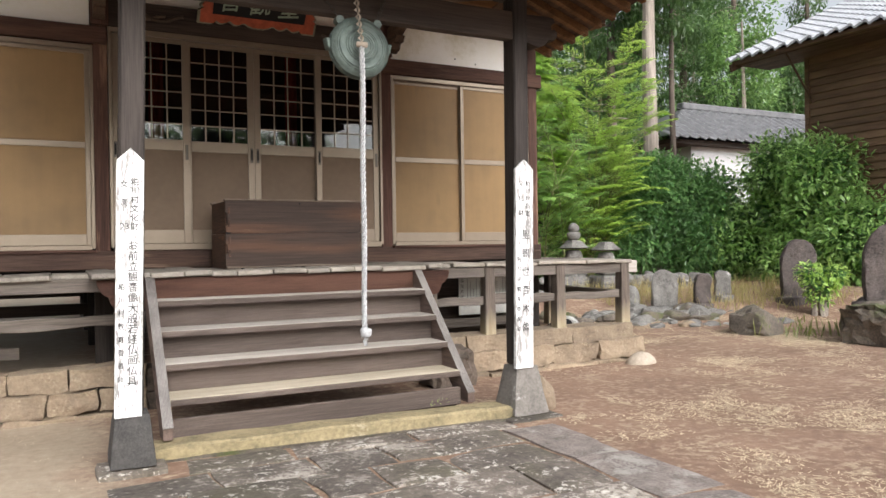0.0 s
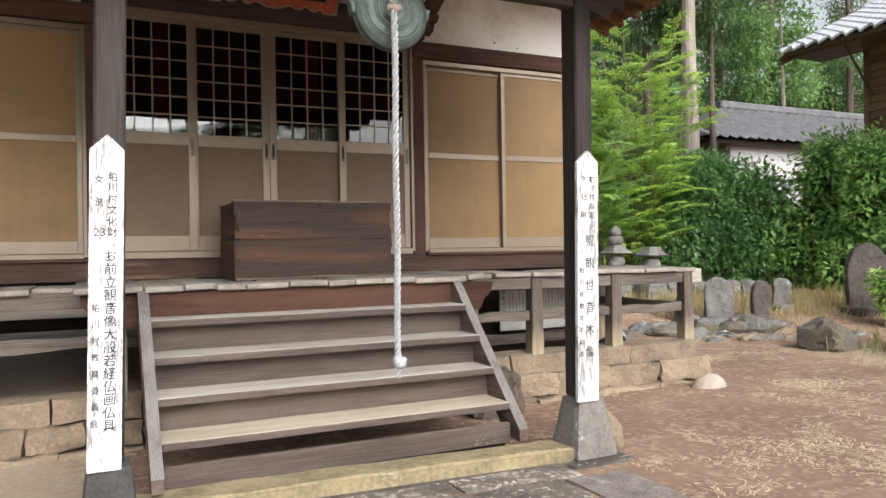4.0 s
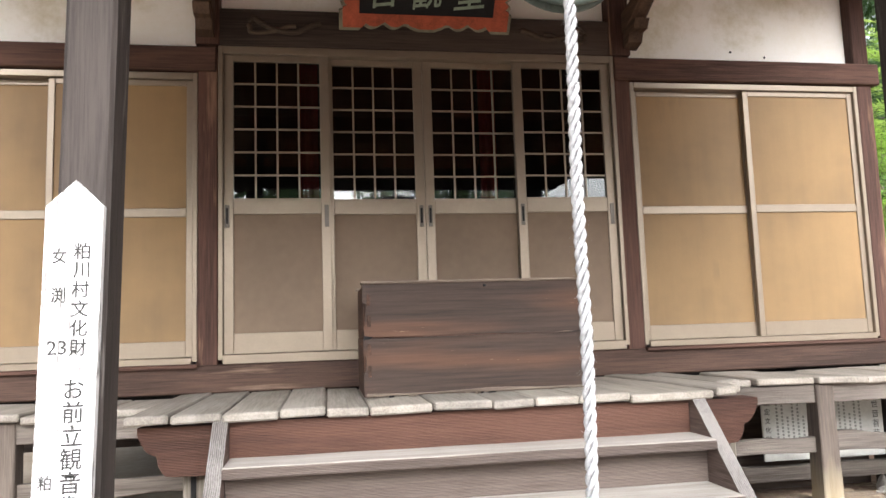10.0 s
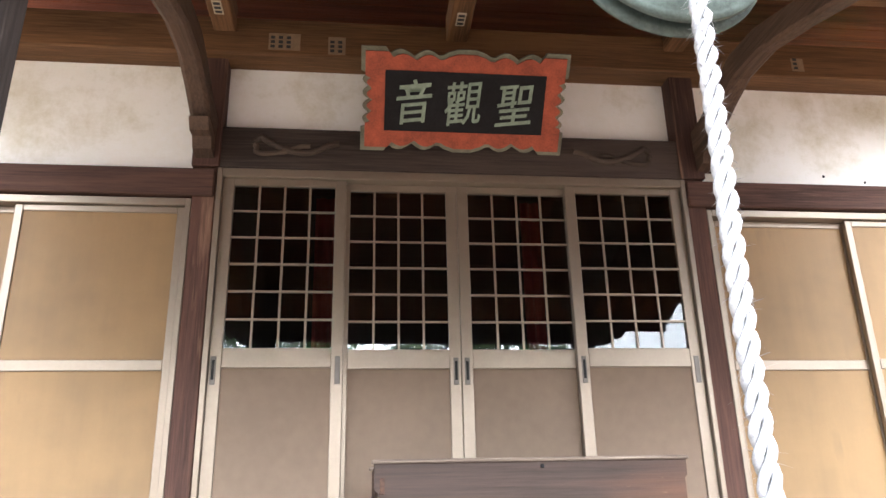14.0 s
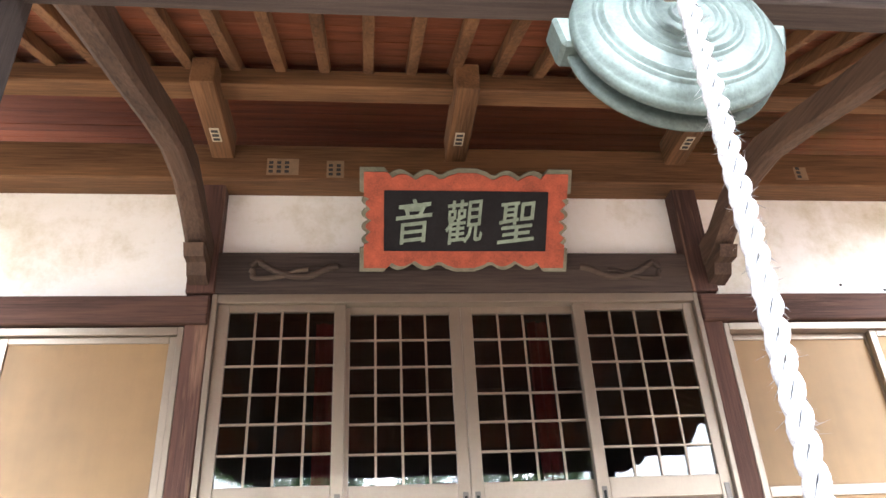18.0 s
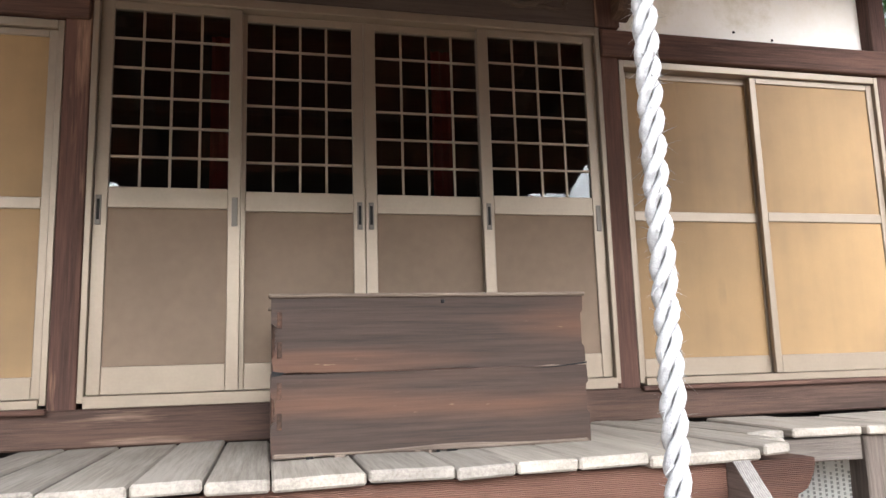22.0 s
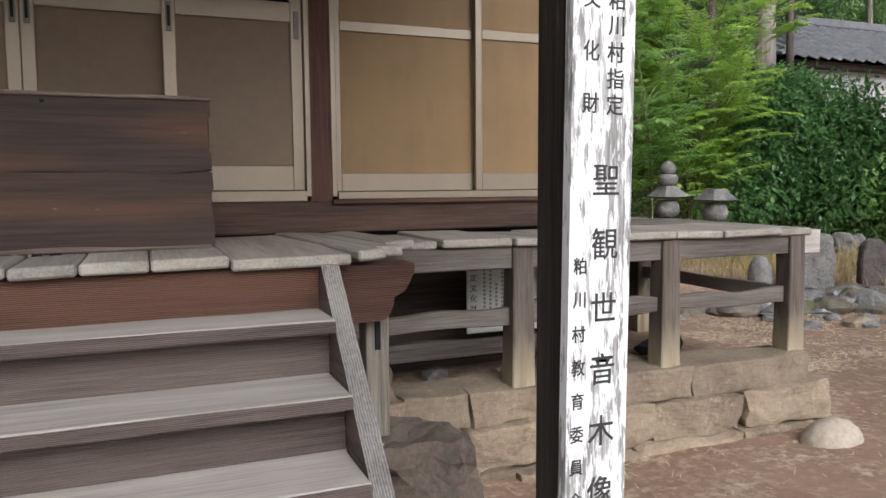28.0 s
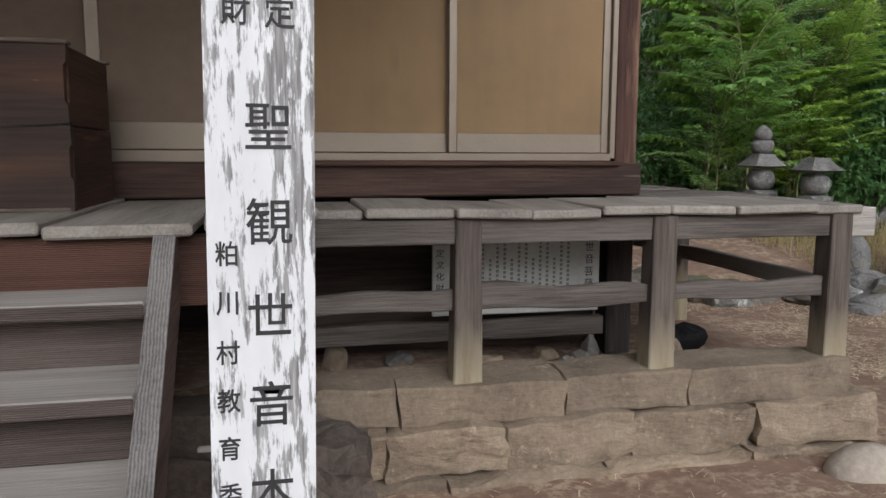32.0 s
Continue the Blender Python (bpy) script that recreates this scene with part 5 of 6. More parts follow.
def askew(bm):
    """The kerb stone lies a little askew to the stairs."""
    for v in bm.verts:
        v.co.y -= 0.055 * (v.co.x - 1.8)
    return bm


kerb = thing("kerb_stone", (1.9, 5.3, 0), "long yellowed stone step at the foot of the stairs", "stone step")
part("block", askew(rough_box(0.46, 3.24, 5.165, 5.45, -0.05, 0.098, 9, 0.012, 31, 0.014)), M["kerb"], kerb)
part("green_edge", askew(rough_box(0.48, 3.22, 5.15, 5.195, -0.05, 0.02, 6, 0.006, 33, 0.01)), M["mossy"], kerb, "mossy lower edge")


M["brown_stone"] = stone("dark brown plain stone", (0.13, 0.098, 0.075), (0.05, 0.04, 0.033), 5.0)


# stone blocks under the veranda's edge
def stone_edge(name, seed, courses, mat="sand"):
    """Courses of (z0, z1, front, joints)."""
    w = thing(name, (courses[0][3][0], 7.0, 0), "low wall of hewn tan stone blocks under the veranda edge", "stone wall", kind="structure")
    r = random.Random(seed)
    k = 0
    for z0, z1, y0, joints in courses:
        for x, e in zip(joints, joints[1:]):
            k += 1
            part("stone_block", rough_box(x + 0.002, e - 0.002, y0 + r.uniform(-0.012, 0.012), 7.2, z0 + 0.001, z1 - 0.001, 11, 0.016 if z1 > 0.3 else 0.03, seed + k, 0.003, 0.02), M[mat], w)


stone_edge("wall_east_base", 40, ((-0.16, 0.03, 6.78, (3.02, 3.3, 3.85, 4.6, 5.3, 5.9)), (0.03, 0.238, 6.84, (3.02, 3.61, 4.13, 4.73, 5.335, 6.0)), (0.238, 0.412, 6.90, (3.02, 3.35, 3.675, 4.427, 5.03, 5.865))))
stone_edge("wall_west_base", 60, ((-0.16, 0.04, 6.80, (-2.62, -2.0, -1.45, -0.9, -0.42, 0.08, 0.62)), (0.04, 0.215, 6.845, (-2.62, -2.2, -1.6, -1.1, -0.62, -0.12, 0.25, 0.62)), (0.215, 0.39, 6.90, (-2.62, -1.9, -1.35, -0.85, -0.38, 0.03, 0.62))))
# The middle stretch, behind the stairs, takes the darker brown stone.
stone_edge("wall_middle_base", 80, ((-0.1, 0.16, 6.88, (0.62, 1.3, 2.0, 2.6, 3.02)), (0.16, 0.36, 6.92, (0.62, 1.1, 1.75, 2.4, 3.02))), "brown_stone")
for i in range(16):
    r = random.Random(i + 300)
    x, y = r.uniform(3.4, 5.6), r.uniform(7.25, 7.75)
    solo("rubble_stone", rounded_rock(x, y, 0.24, r.uniform(0.05, 0.16), r.uniform(0.05, 0.1), r.uniform(0.07, 0.18), i, 0.3, 3, 8), M["sand"] if i % 2 else M["base_grey"], "rough stone lying on the earth under the veranda", "stone", "stones under the veranda")
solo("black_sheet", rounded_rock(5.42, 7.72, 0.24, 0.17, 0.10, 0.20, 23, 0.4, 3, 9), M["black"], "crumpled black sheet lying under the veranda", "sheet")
solo("loose_board", wavy_beam(2.92, 3.10, 6.46, 6.49, 0.372, 0.388, 0.006, 71, 6), M["tread"], "short pale weathered stick beside the stairs", "stick")
solo("dark_stone", rough_box(3.07, 3.52, 6.42, 6.80, -0.05, 0.36, 6, 0.05, 72, 0.04), M["brown_stone"], "rough dark brown stone beside the stairs", "stone")
solo("boulder", rounded_rock(5.70, 6.575, -0.075, 0.195, 0.12, 0.205, 7, 0.10), M["pale_rock"], "smooth pale rounded boulder on the earth", "boulder", smooth=True)
solo("stone", rounded_rock(3.28, 6.72, -0.02, 0.12, 0.12, 0.22, 9, 0.15), M["sand"], "rough brown stone beside the stairs", "stone", smooth=True)


for x, y, s in ((0.30, 2.63, 0.05), (0.37, 2.70, 0.04), (0.22, 2.60, 0.045)):
    solo("stone", rounded_rock(x - 0.28, y, -0.02, s * 1.4, s, s * 1.3, int(x * 100), 0.2, 3), M["pale_rock"], "small pale stone on the earth beside the path", "stone", smooth=True)


# ---- graveyard stones ----
def yard(x, y):
    """Places at the yard's edge, which lies a degree and a half askew to the hall."""
    x, y = x - 0.14, y - 0.169
    return x * 0.99966 + y * 0.026 - 0.012, y * 0.99966 - x * 0.026 + 0.283


def bank(x, y):
    return ground_z(x, y)


def gorinto(x, y, s, full, label, lift):
    x, y = yard(x, y)
    z = bank(x, y)
    g = thing("stone_pagoda", (x, y, z), label, "stone pagoda")
    k = 0

    def put(nm, bm):
        bmesh.ops.scale(bm, verts=bm.verts, vec=(s, s, s))
        bmesh.ops.translate(bm, verts=bm.verts, vec=(x, y, z + (lift if nm != "footing" else 0)))
        part(nm, bm, M["grave"], g, smooth=nm in ("water_ring", "finial", "jewel"))

    for i in range(3):
        h = lift / s / 3
        put("footing", rough_box(-0.42 + 0.03 * i, 0.42 - 0.03 * i, -0.36, 0.36, h * i - 0.03, h * (i + 1) + 0.02, 4, 0.02, i + 5, 0.03))
    put("base_slab", rough_box(-0.34, 0.34, -0.3, 0.3, -0.1, 0.22, 4, 0.02, 2, 0.03))
    put("base_block", rough_box(-0.25, 0.25, -0.24, 0.24, 0.22, 0.52, 4, 0.015, 3, 0.025))
    put("water_ring", lathe([(0.12, 0.52), (0.22, 0.58), (0.26, 0.70), (0.22, 0.84), (0.14, 0.9)], 24))
    bm = bmesh.new()
    bm_box(bm, -0.36, 0.36, -0.34, 0.34, 0.92, 1.18, bevel=0)
    for v in bm.verts:
        if v.co.z > 1.1:
            v.co.x *= 0.42
            v.co.y *= 0.42
    bmesh.ops.subdivide_edges(bm, edges=bm.edges, cuts=4, use_grid_fill=True)
    for v in bm.verts:
        r = max(abs(v.co.x), abs(v.co.y))
        v.co.z += 0.05 * (r / 0.36) ** 3 - (0.03 if 0.95 < v.co.z < 1.14 else 0)
        v.co += noise.noise_vector(v.co * 6) * 0.012
    put("roof_stone", bm)
    if full:
        put("finial", lathe([(0.15, 1.19), (0.19, 1.26), (0.21, 1.36), (0.18, 1.42), (0.14, 1.43)], 20))
        put("jewel", lathe([(0.12, 1.43), (0.16, 1.48), (0.17, 1.55), (0.12, 1.64), (0.05, 1.70), (0.0, 1.72)], 20))


gorinto(9.03, 12.46, 0.68, True, "weathered grey five-tiered stone pagoda among the graves", 0.17)
gorinto(9.35, 11.85, 0.67, False, "weathered grey stone pagoda that has lost its finial", 0.14)


def headstone(x, y, w, h, d, label, mat="grave", top="round", lean=0.0, turn=0.0, seed=0, base=True):
    x, y = yard(x, y)
    z = bank(x, y)
    pts = [(-w / 2, 0), (w / 2, 0)]
    for i in range(13):
        a = math.pi * i / 12
        if top == "round":
            pts.append((w / 2 * math.cos(a), h - w * 0.35 + w * 0.35 * math.sin(a)))
        else:
            pts.append((w / 2 * math.cos(a) * (1.02 + 0.05 * math.sin(3 * a + seed)), h * 0.55 + h * 0.45 * math.sin(a) ** 0.8))
    m = pose(x, y, z + (0.08 if base else -0.03), lean, 0, turn)
    bm = extrude_outline(pts, d, lambda u, v, q: m @ Vector((u, q - d / 2, v)))
    bmesh.ops.bevel(bm, geom=[e for e in bm.edges if e.calc_face_angle(0) > 1.2], offset=0.015, segments=2, affect="EDGES")
    bmesh.ops.triangulate(bm, faces=bm.faces[:])
    for k in range(2):
        bmesh.ops.subdivide_edges(bm, edges=[e for e in bm.edges if e.calc_length() > 0.09], cuts=2)
        bmesh.ops.triangulate(bm, faces=bm.faces[:])
    for v in bm.verts:
        q = v.co * 5 + Vector((seed * 3.1, 0, 0))
        v.co += 0.020 * noise.noise_vector(q) + 0.010 * noise.noise_vector(v.co * 17)
    g = thing("gravestone", (x, y, z), label, "gravestone", "old gravestones")
    part("stone", bm, M[mat], g)
    if base:
        part("base", rough_box(x - w * 0.7, x + w * 0.7, y - d, y + d, z - 0.1, z + 0.1, 3, 0.015, seed, 0.02), M[mat], g)
    return g


headstone(9.05, 9.9, 0.42, 0.62, 0.16, "grey rounded gravestone leaning slightly, lichen on its face", lean=-6, turn=-35, seed=1)
headstone(9.75, 9.75, 0.26, 0.52, 0.13, "narrow dark gravestone with pale lichen streaks", mat="stele", lean=5, turn=-30, seed=2)
headstone(10.5, 10.0, 0.27, 0.46, 0.13, "small grey rounded gravestone in dry grass", turn=-35, seed=3)
headstone(11.55, 9.25, 0.58, 1.02, 0.2, "tall dark brown upright natural stone monument", mat="stele", top="natural", turn=-40, seed=4)
headstone(9.85, 6.42, 0.72, 1.5, 0.22, "broad dark stone monument with a pale worn face", mat="stele", top="natural", turn=-50, seed=6)
solo("plinth_stone", rough_box(9.5, 10.6, 6.0, 6.75, 0.0, 0.55, 5, 0.04, 91, 0.05), M["stele"], "rough dark stone plinth under the monument", "plinth")
solo("lichen_face", rounded_rock(8.75, 10.15, bank(8.75, 10.15), 0.14, 0.12, 0.42, 17, 0.1), M["grave"], "small rounded grey stone beside the graves", "stone", smooth=True)
solo("boulder", rounded_rock(9.02, 7.78, -0.06, 0.44, 0.40, 0.44, 12, 0.34, 4, 8), M["mossy"], "dark mossy boulder at the yard's edge", "boulder", "mossy boulders")
solo("boulder", rough_box(8.98, 9.75, 5.75, 6.52, -0.06, 0.50, 8, 0.075, 15, 0.10), M["mossy"], "large blocky mossy boulder before the monument", "boulder", "mossy boulders")
rr = random.Random(77)
for i in range(64):
    u = rr.random()
    x, y = 6.4 + 3.6 * u + rr.uniform(-0.2, 0.2), 10.6 - 1.5 * u + rr.uniform(-0.35, 0.35)
    s = rr.uniform(0.06, 0.24)
    solo("edging_stone", rounded_rock(x, y, bank(x, y) - 0.05, s * 1.3, s, s * rr.uniform(0.7, 1.2), i + 50, 0.3, 3, 9), M["grave"] if i % 3 else M["mossy"], "rough grey edging stone of the graveyard bank", "stone", "edging stones")
for i in range(46):
    u = rr.random()
    x, y = 8.2 + 2.2 * u + rr.uniform(-0.15, 0.15), 9.35 - 1.15 * u + rr.uniform(-0.3, 0.3)
    k = rr.uniform(0.03, 0.13)
    solo("rubble_stone", rounded_rock(x, y, bank(x, y) - 0.03, k * 1.5, k, k * rr.uniform(0.6, 1.1), i + 420, 0.3, 2, 8), M["grave"] if i % 4 else M["sand"], "broken grey rubble stone lying before the graves", "stone", "rubble stones")
for i in range(22):
    x = 6.3 + i * 0.26 + rr.uniform(-0.06, 0.06)
    for k in range(3):
        s = rr.uniform(0.13, 0.2)
        solo("wall_stone", rounded_rock(x + k * 0.1, 12.3 - 0.1 * i * 0.5 + 0.12 * k, 0.04 + k * 0.2, s * 1.2, s, s * 1.7, i * 3 + k + 150, 0.3, 3, 10), M["grave"], "stone of a low rubble retaining wall", "stone", "retaining wall stones")


# ---- plants ----
def quads_object(name, centres, dirs, ups, lengths, widths, mat, parent=None, bend=0.25, label="", kind=""):
    """Many small pointed leaves in one mesh: each is a folded diamond of six points."""
    n = len(centres)
    d = dirs / np.linalg.norm(dirs, axis=1, keepdims=True)
    s = np.cross(d, ups)
    s /= np.linalg.norm(s, axis=1, keepdims=True) + 1e-9
    nn = np.cross(s, d)
    L, W = lengths[:, None], widths[:, None]
    p0 = centres
    p1 = centres + d * L * 0.45 + s * W * 0.5
    p2 = centres + d * L - nn * L * bend * 0.6
    p3 = centres + d * L * 0.45 - s * W * 0.5
    p4 = centres + d * L * 0.5 - nn * W * 0.18
    verts = np.stack([p0, p1, p2, p3, p4], 1).reshape(-1, 3)
    base = np.arange(n)[:, None] * 5
    faces = np.concatenate([base + np.array([[0, 1, 4]]), base + np.array([[1, 2, 4]]), base + np.array([[2, 3, 4]]), base + np.array([[3, 0, 4]])])
    me = bpy.data.meshes.new(name)
    me.vertices.add(len(verts))
    me.vertices.foreach_set("co", verts.ravel())
    me.loops.add(len(faces) * 3)
    me.loops.foreach_set("vertex_index", faces.ravel())
    me.polygons.add(len(faces))
    me.polygons.foreach_set("loop_start", np.arange(0, len(faces) * 3, 3))
    me.update(calc_edges=True)
    me.materials.append(mat)
    ob = new(name, me)
    if parent:
        under(ob, parent)
    return tagged(ob, label, kind=kind)


def limb_bm(paths, seg=8):
    """Tapered limbs: each path is a list of (x, y, z, radius)."""
    bm = bmesh.new()
    for path in paths:
        rings = []
        for i, (x, y, z, r) in enumerate(path):
            a = Vector(path[max(i - 1, 0)][:3])
            b = Vector(path[min(i + 1, len(path) - 1)][:3])
            q = Vector((0, 0, 1)).rotation_difference(b - a)
            rings.append([bm.verts.new(Vector((x, y, z)) + q @ Vector((r * math.cos(2 * math.pi * k / seg), r * math.sin(2 * math.pi * k / seg), 0))) for k in range(seg)])
        for p, q in zip(rings, rings[1:]):
            for k in range(seg):
                bm.faces.new((p[k], p[(k + 1) % seg], q[(k + 1) % seg], q[k]))
        bm.faces.new(rings[0])
        bm.faces.new(rings[-1])
    bmesh.ops.recalc_face_normals(bm, faces=bm.faces)
    return bm


M["leaf_dark"] = leaf("glossy dark camellia leaf, also inner crown shade", (0.085, 0.20, 0.062), (0.24, 0.41, 0.145))
M["leaf_mid"] = leaf("mid green leaf", (0.24, 0.43, 0.11), (0.50, 0.70, 0.26))
M["leaf_bright"] = leaf("bright yellow-green leaf", (0.38, 0.58, 0.13), (0.62, 0.80, 0.26))
M["leaf_cedar"] = leaf("cedar needles", (0.07, 0.14, 0.045), (0.15, 0.25, 0.08))
M["leaf_wood"] = leaf("far woodland leaf", (0.14, 0.26, 0.08), (0.30, 0.46, 0.15))
M["grass_dry"] = leaf("dry grass", (0.55, 0.44, 0.22), (0.36, 0.36, 0.13))


def crown(npr, blobs, count, size, aspect, shell=0.75):
    """Leaf places, ways and sizes spread over lumpy blobs (x, y, z, rx, ry, rz)."""
    B = np.array(blobs, float)
    vol = (B[:, 3] * B[:, 4] * B[:, 5]) ** (2 / 3)
    pick = npr.choice(len(B), count, p=vol / vol.sum())
    u = npr.normal(size=(count, 3))
    u /= np.linalg.norm(u, axis=1, keepdims=True)
    r = shell + (1 - shell) * npr.random(count) ** 0.5
    r *= 1 + 0.22 * np.sin(u[:, 0] * 7 + pick) * np.sin(u[:, 2] * 6 + pick * 2) + 0.10 * npr.normal(size=count)
    c = B[pick, :3] + u * r[:, None] * B[pick, 3:]
    dirs = u * 0.7 + npr.normal(size=(count, 3)) * 0.6 + np.array([0, 0, -0.25])
    ups = u * 0.5 + np.array([0, 0, 1.0]) + npr.normal(size=(count, 3)) * 0.35
    L = size * npr.uniform(0.6, 1.3, count)
    return c, dirs, ups, L, L * aspect


def shrub(x, y, blobs, count, size, mat, label, seed):
    x, y = yard(x, y)
    blobs = [(*yard(b[0], b[1]), *b[2:]) for b in blobs]
    z = bank(x, y)
    t = thing("shrub", (x, y, z), label, "shrub", "shrubs behind the graves")
    npr = np.random.RandomState(seed)
    r = random.Random(seed)
    paths = []
    for b in blobs:
        paths.append([(x + r.uniform(-0.2, 0.2), y + r.uniform(-0.2, 0.2), z - 0.05, 0.05), (x + (b[0] - x) * 0.5, y + (b[1] - y) * 0.5, z + (b[2] - z) * 0.5, 0.035), (b[0], b[1], b[2] + b[5] * 0.3, 0.012)])
    part("stem_cluster", limb_bm(paths, 6), M["bark"], t)
    quads_object("foliage", *crown(npr, blobs, count, size, 0.45), mat, t)
    # Inner leaves take the dark leaf colour, which paints the shade within the crown.
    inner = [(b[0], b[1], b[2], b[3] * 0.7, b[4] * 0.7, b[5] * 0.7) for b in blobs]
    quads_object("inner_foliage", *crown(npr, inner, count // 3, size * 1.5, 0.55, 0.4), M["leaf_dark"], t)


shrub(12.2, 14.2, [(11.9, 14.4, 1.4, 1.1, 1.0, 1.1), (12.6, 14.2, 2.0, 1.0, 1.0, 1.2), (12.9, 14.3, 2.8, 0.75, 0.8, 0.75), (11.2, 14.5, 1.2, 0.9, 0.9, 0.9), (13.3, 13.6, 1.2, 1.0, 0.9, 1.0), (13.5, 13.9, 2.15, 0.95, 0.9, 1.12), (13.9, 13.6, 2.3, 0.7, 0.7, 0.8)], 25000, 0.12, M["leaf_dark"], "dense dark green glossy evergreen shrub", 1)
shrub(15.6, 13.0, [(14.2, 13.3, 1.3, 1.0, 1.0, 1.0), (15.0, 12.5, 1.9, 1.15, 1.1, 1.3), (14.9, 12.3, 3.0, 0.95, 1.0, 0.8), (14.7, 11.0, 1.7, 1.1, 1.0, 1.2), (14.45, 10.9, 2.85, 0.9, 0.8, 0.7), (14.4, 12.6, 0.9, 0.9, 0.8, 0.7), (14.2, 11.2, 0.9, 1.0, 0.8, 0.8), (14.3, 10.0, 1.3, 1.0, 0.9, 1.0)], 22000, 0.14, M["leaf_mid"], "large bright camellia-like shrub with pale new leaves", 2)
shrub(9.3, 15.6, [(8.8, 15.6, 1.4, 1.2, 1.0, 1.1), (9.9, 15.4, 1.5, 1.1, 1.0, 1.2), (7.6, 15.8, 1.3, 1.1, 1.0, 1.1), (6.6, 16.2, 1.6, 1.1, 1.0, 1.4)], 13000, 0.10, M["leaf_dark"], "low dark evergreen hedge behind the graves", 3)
shrub(11.15, 8.55, [(11.1, 8.5, 0.55, 0.26, 0.24, 0.3), (11.3, 8.4, 0.75, 0.2, 0.2, 0.2), (10.95, 8.6, 0.8, 0.18, 0.18, 0.16)], 700, 0.09, M["leaf_bright"], "small bright green sapling bush before the monument", 4)
shrub(19.5, 15.0, [(19.0, 15, 1.6, 1.6, 1.4, 1.4), (20.5, 14.5, 1.6, 1.5, 1.4, 1.4)], 9000, 0.13, M["leaf_wood"], "tall leafy shrubs filling the gap behind", 5)


def frond_tree(x, y, h, n_br, seed, mat, label, spread=1.5, start=0.15, leaf_len=0.15):
    """A slim tree whose branches arch out in feathery layers."""
    x, y = yard(x, y)
    z = bank(x, y)
    r = random.Random(seed)
    t = thing("tree", (x, y, z), label, "tree")
    trunk = [(x + 0.10 * math.sin(k * 0.5 + seed), y + 0.06 * math.sin(k * 0.7), z + h * k / 10, 0.05 * (1 - k / 10.5) + 0.006) for k in range(11)]
    limbs, C, D, U = [trunk], [], [], []
    for b in range(n_br):
        u = start + (1 - start) * (b + r.random()) / n_br
        a = r.uniform(0, 2 * math.pi)
        ln = spread * (1 - 0.72 * u) * r.uniform(0.65, 1.15) * (1.0 if u > 0.15 else 0.7)
        k = u * 10
        bx, by, bz = x + 0.10 * math.sin(k * 0.5 + seed), y + 0.06 * math.sin(k * 0.7), z + h * u
        path = []
        rise = r.uniform(0.55, 1.0)
        for i in range(9):
            s = i / 8
            path.append((bx + math.cos(a) * ln * s, by + math.sin(a) * ln * s, bz + ln * (rise * s - 0.5 * s * s), 0.014 * (1 - s) + 0.002))
        limbs.append(path)
        side = Vector((-math.sin(a), math.cos(a), 0))
        for j in range(int(26 * ln / 1.2) + 8):
            s = r.uniform(0.12, 1.0)
            p = Vector((bx + math.cos(a) * ln * s, by + math.sin(a) * ln * s, bz + ln * (rise * s - 0.5 * s * s)))
            sg = r.choice((-1, 1))
            tw = (side * sg * r.uniform(0.5, 1) + Vector((math.cos(a), math.sin(a), 0)) * r.uniform(0.3, 0.9) + Vector((0, 0, r.uniform(-0.35, 0.15)))).normalized()
            tl = 0.32 * (1.05 - 0.6 * s) * r.uniform(0.6, 1.2)
            for q in range(9):
                v = (q + 0.5) / 9
                lp = p + tw * tl * v
                for sg2 in (-1, 1):
                    C.append(lp)
                    D.append(tw + tw.cross(Vector((0, 0, 1))) * sg2 * r.uniform(0.5, 1.0) + Vector((0, 0, r.uniform(-0.7, 0.0))))
                    U.append((r.uniform(-0.3, 0.3), r.uniform(-0.3, 0.3), 1))
    part("trunk", limb_bm(limbs, 5), M["bark"], t)
    n = len(C)
    npr = np.random.RandomState(seed)
    L = leaf_len * npr.uniform(0.6, 1.25, n)
    quads_object("foliage", np.array([tuple(c) for c in C]), np.array([tuple(c) for c in D]), np.array(U, float), L, L * 0.24, mat, t)


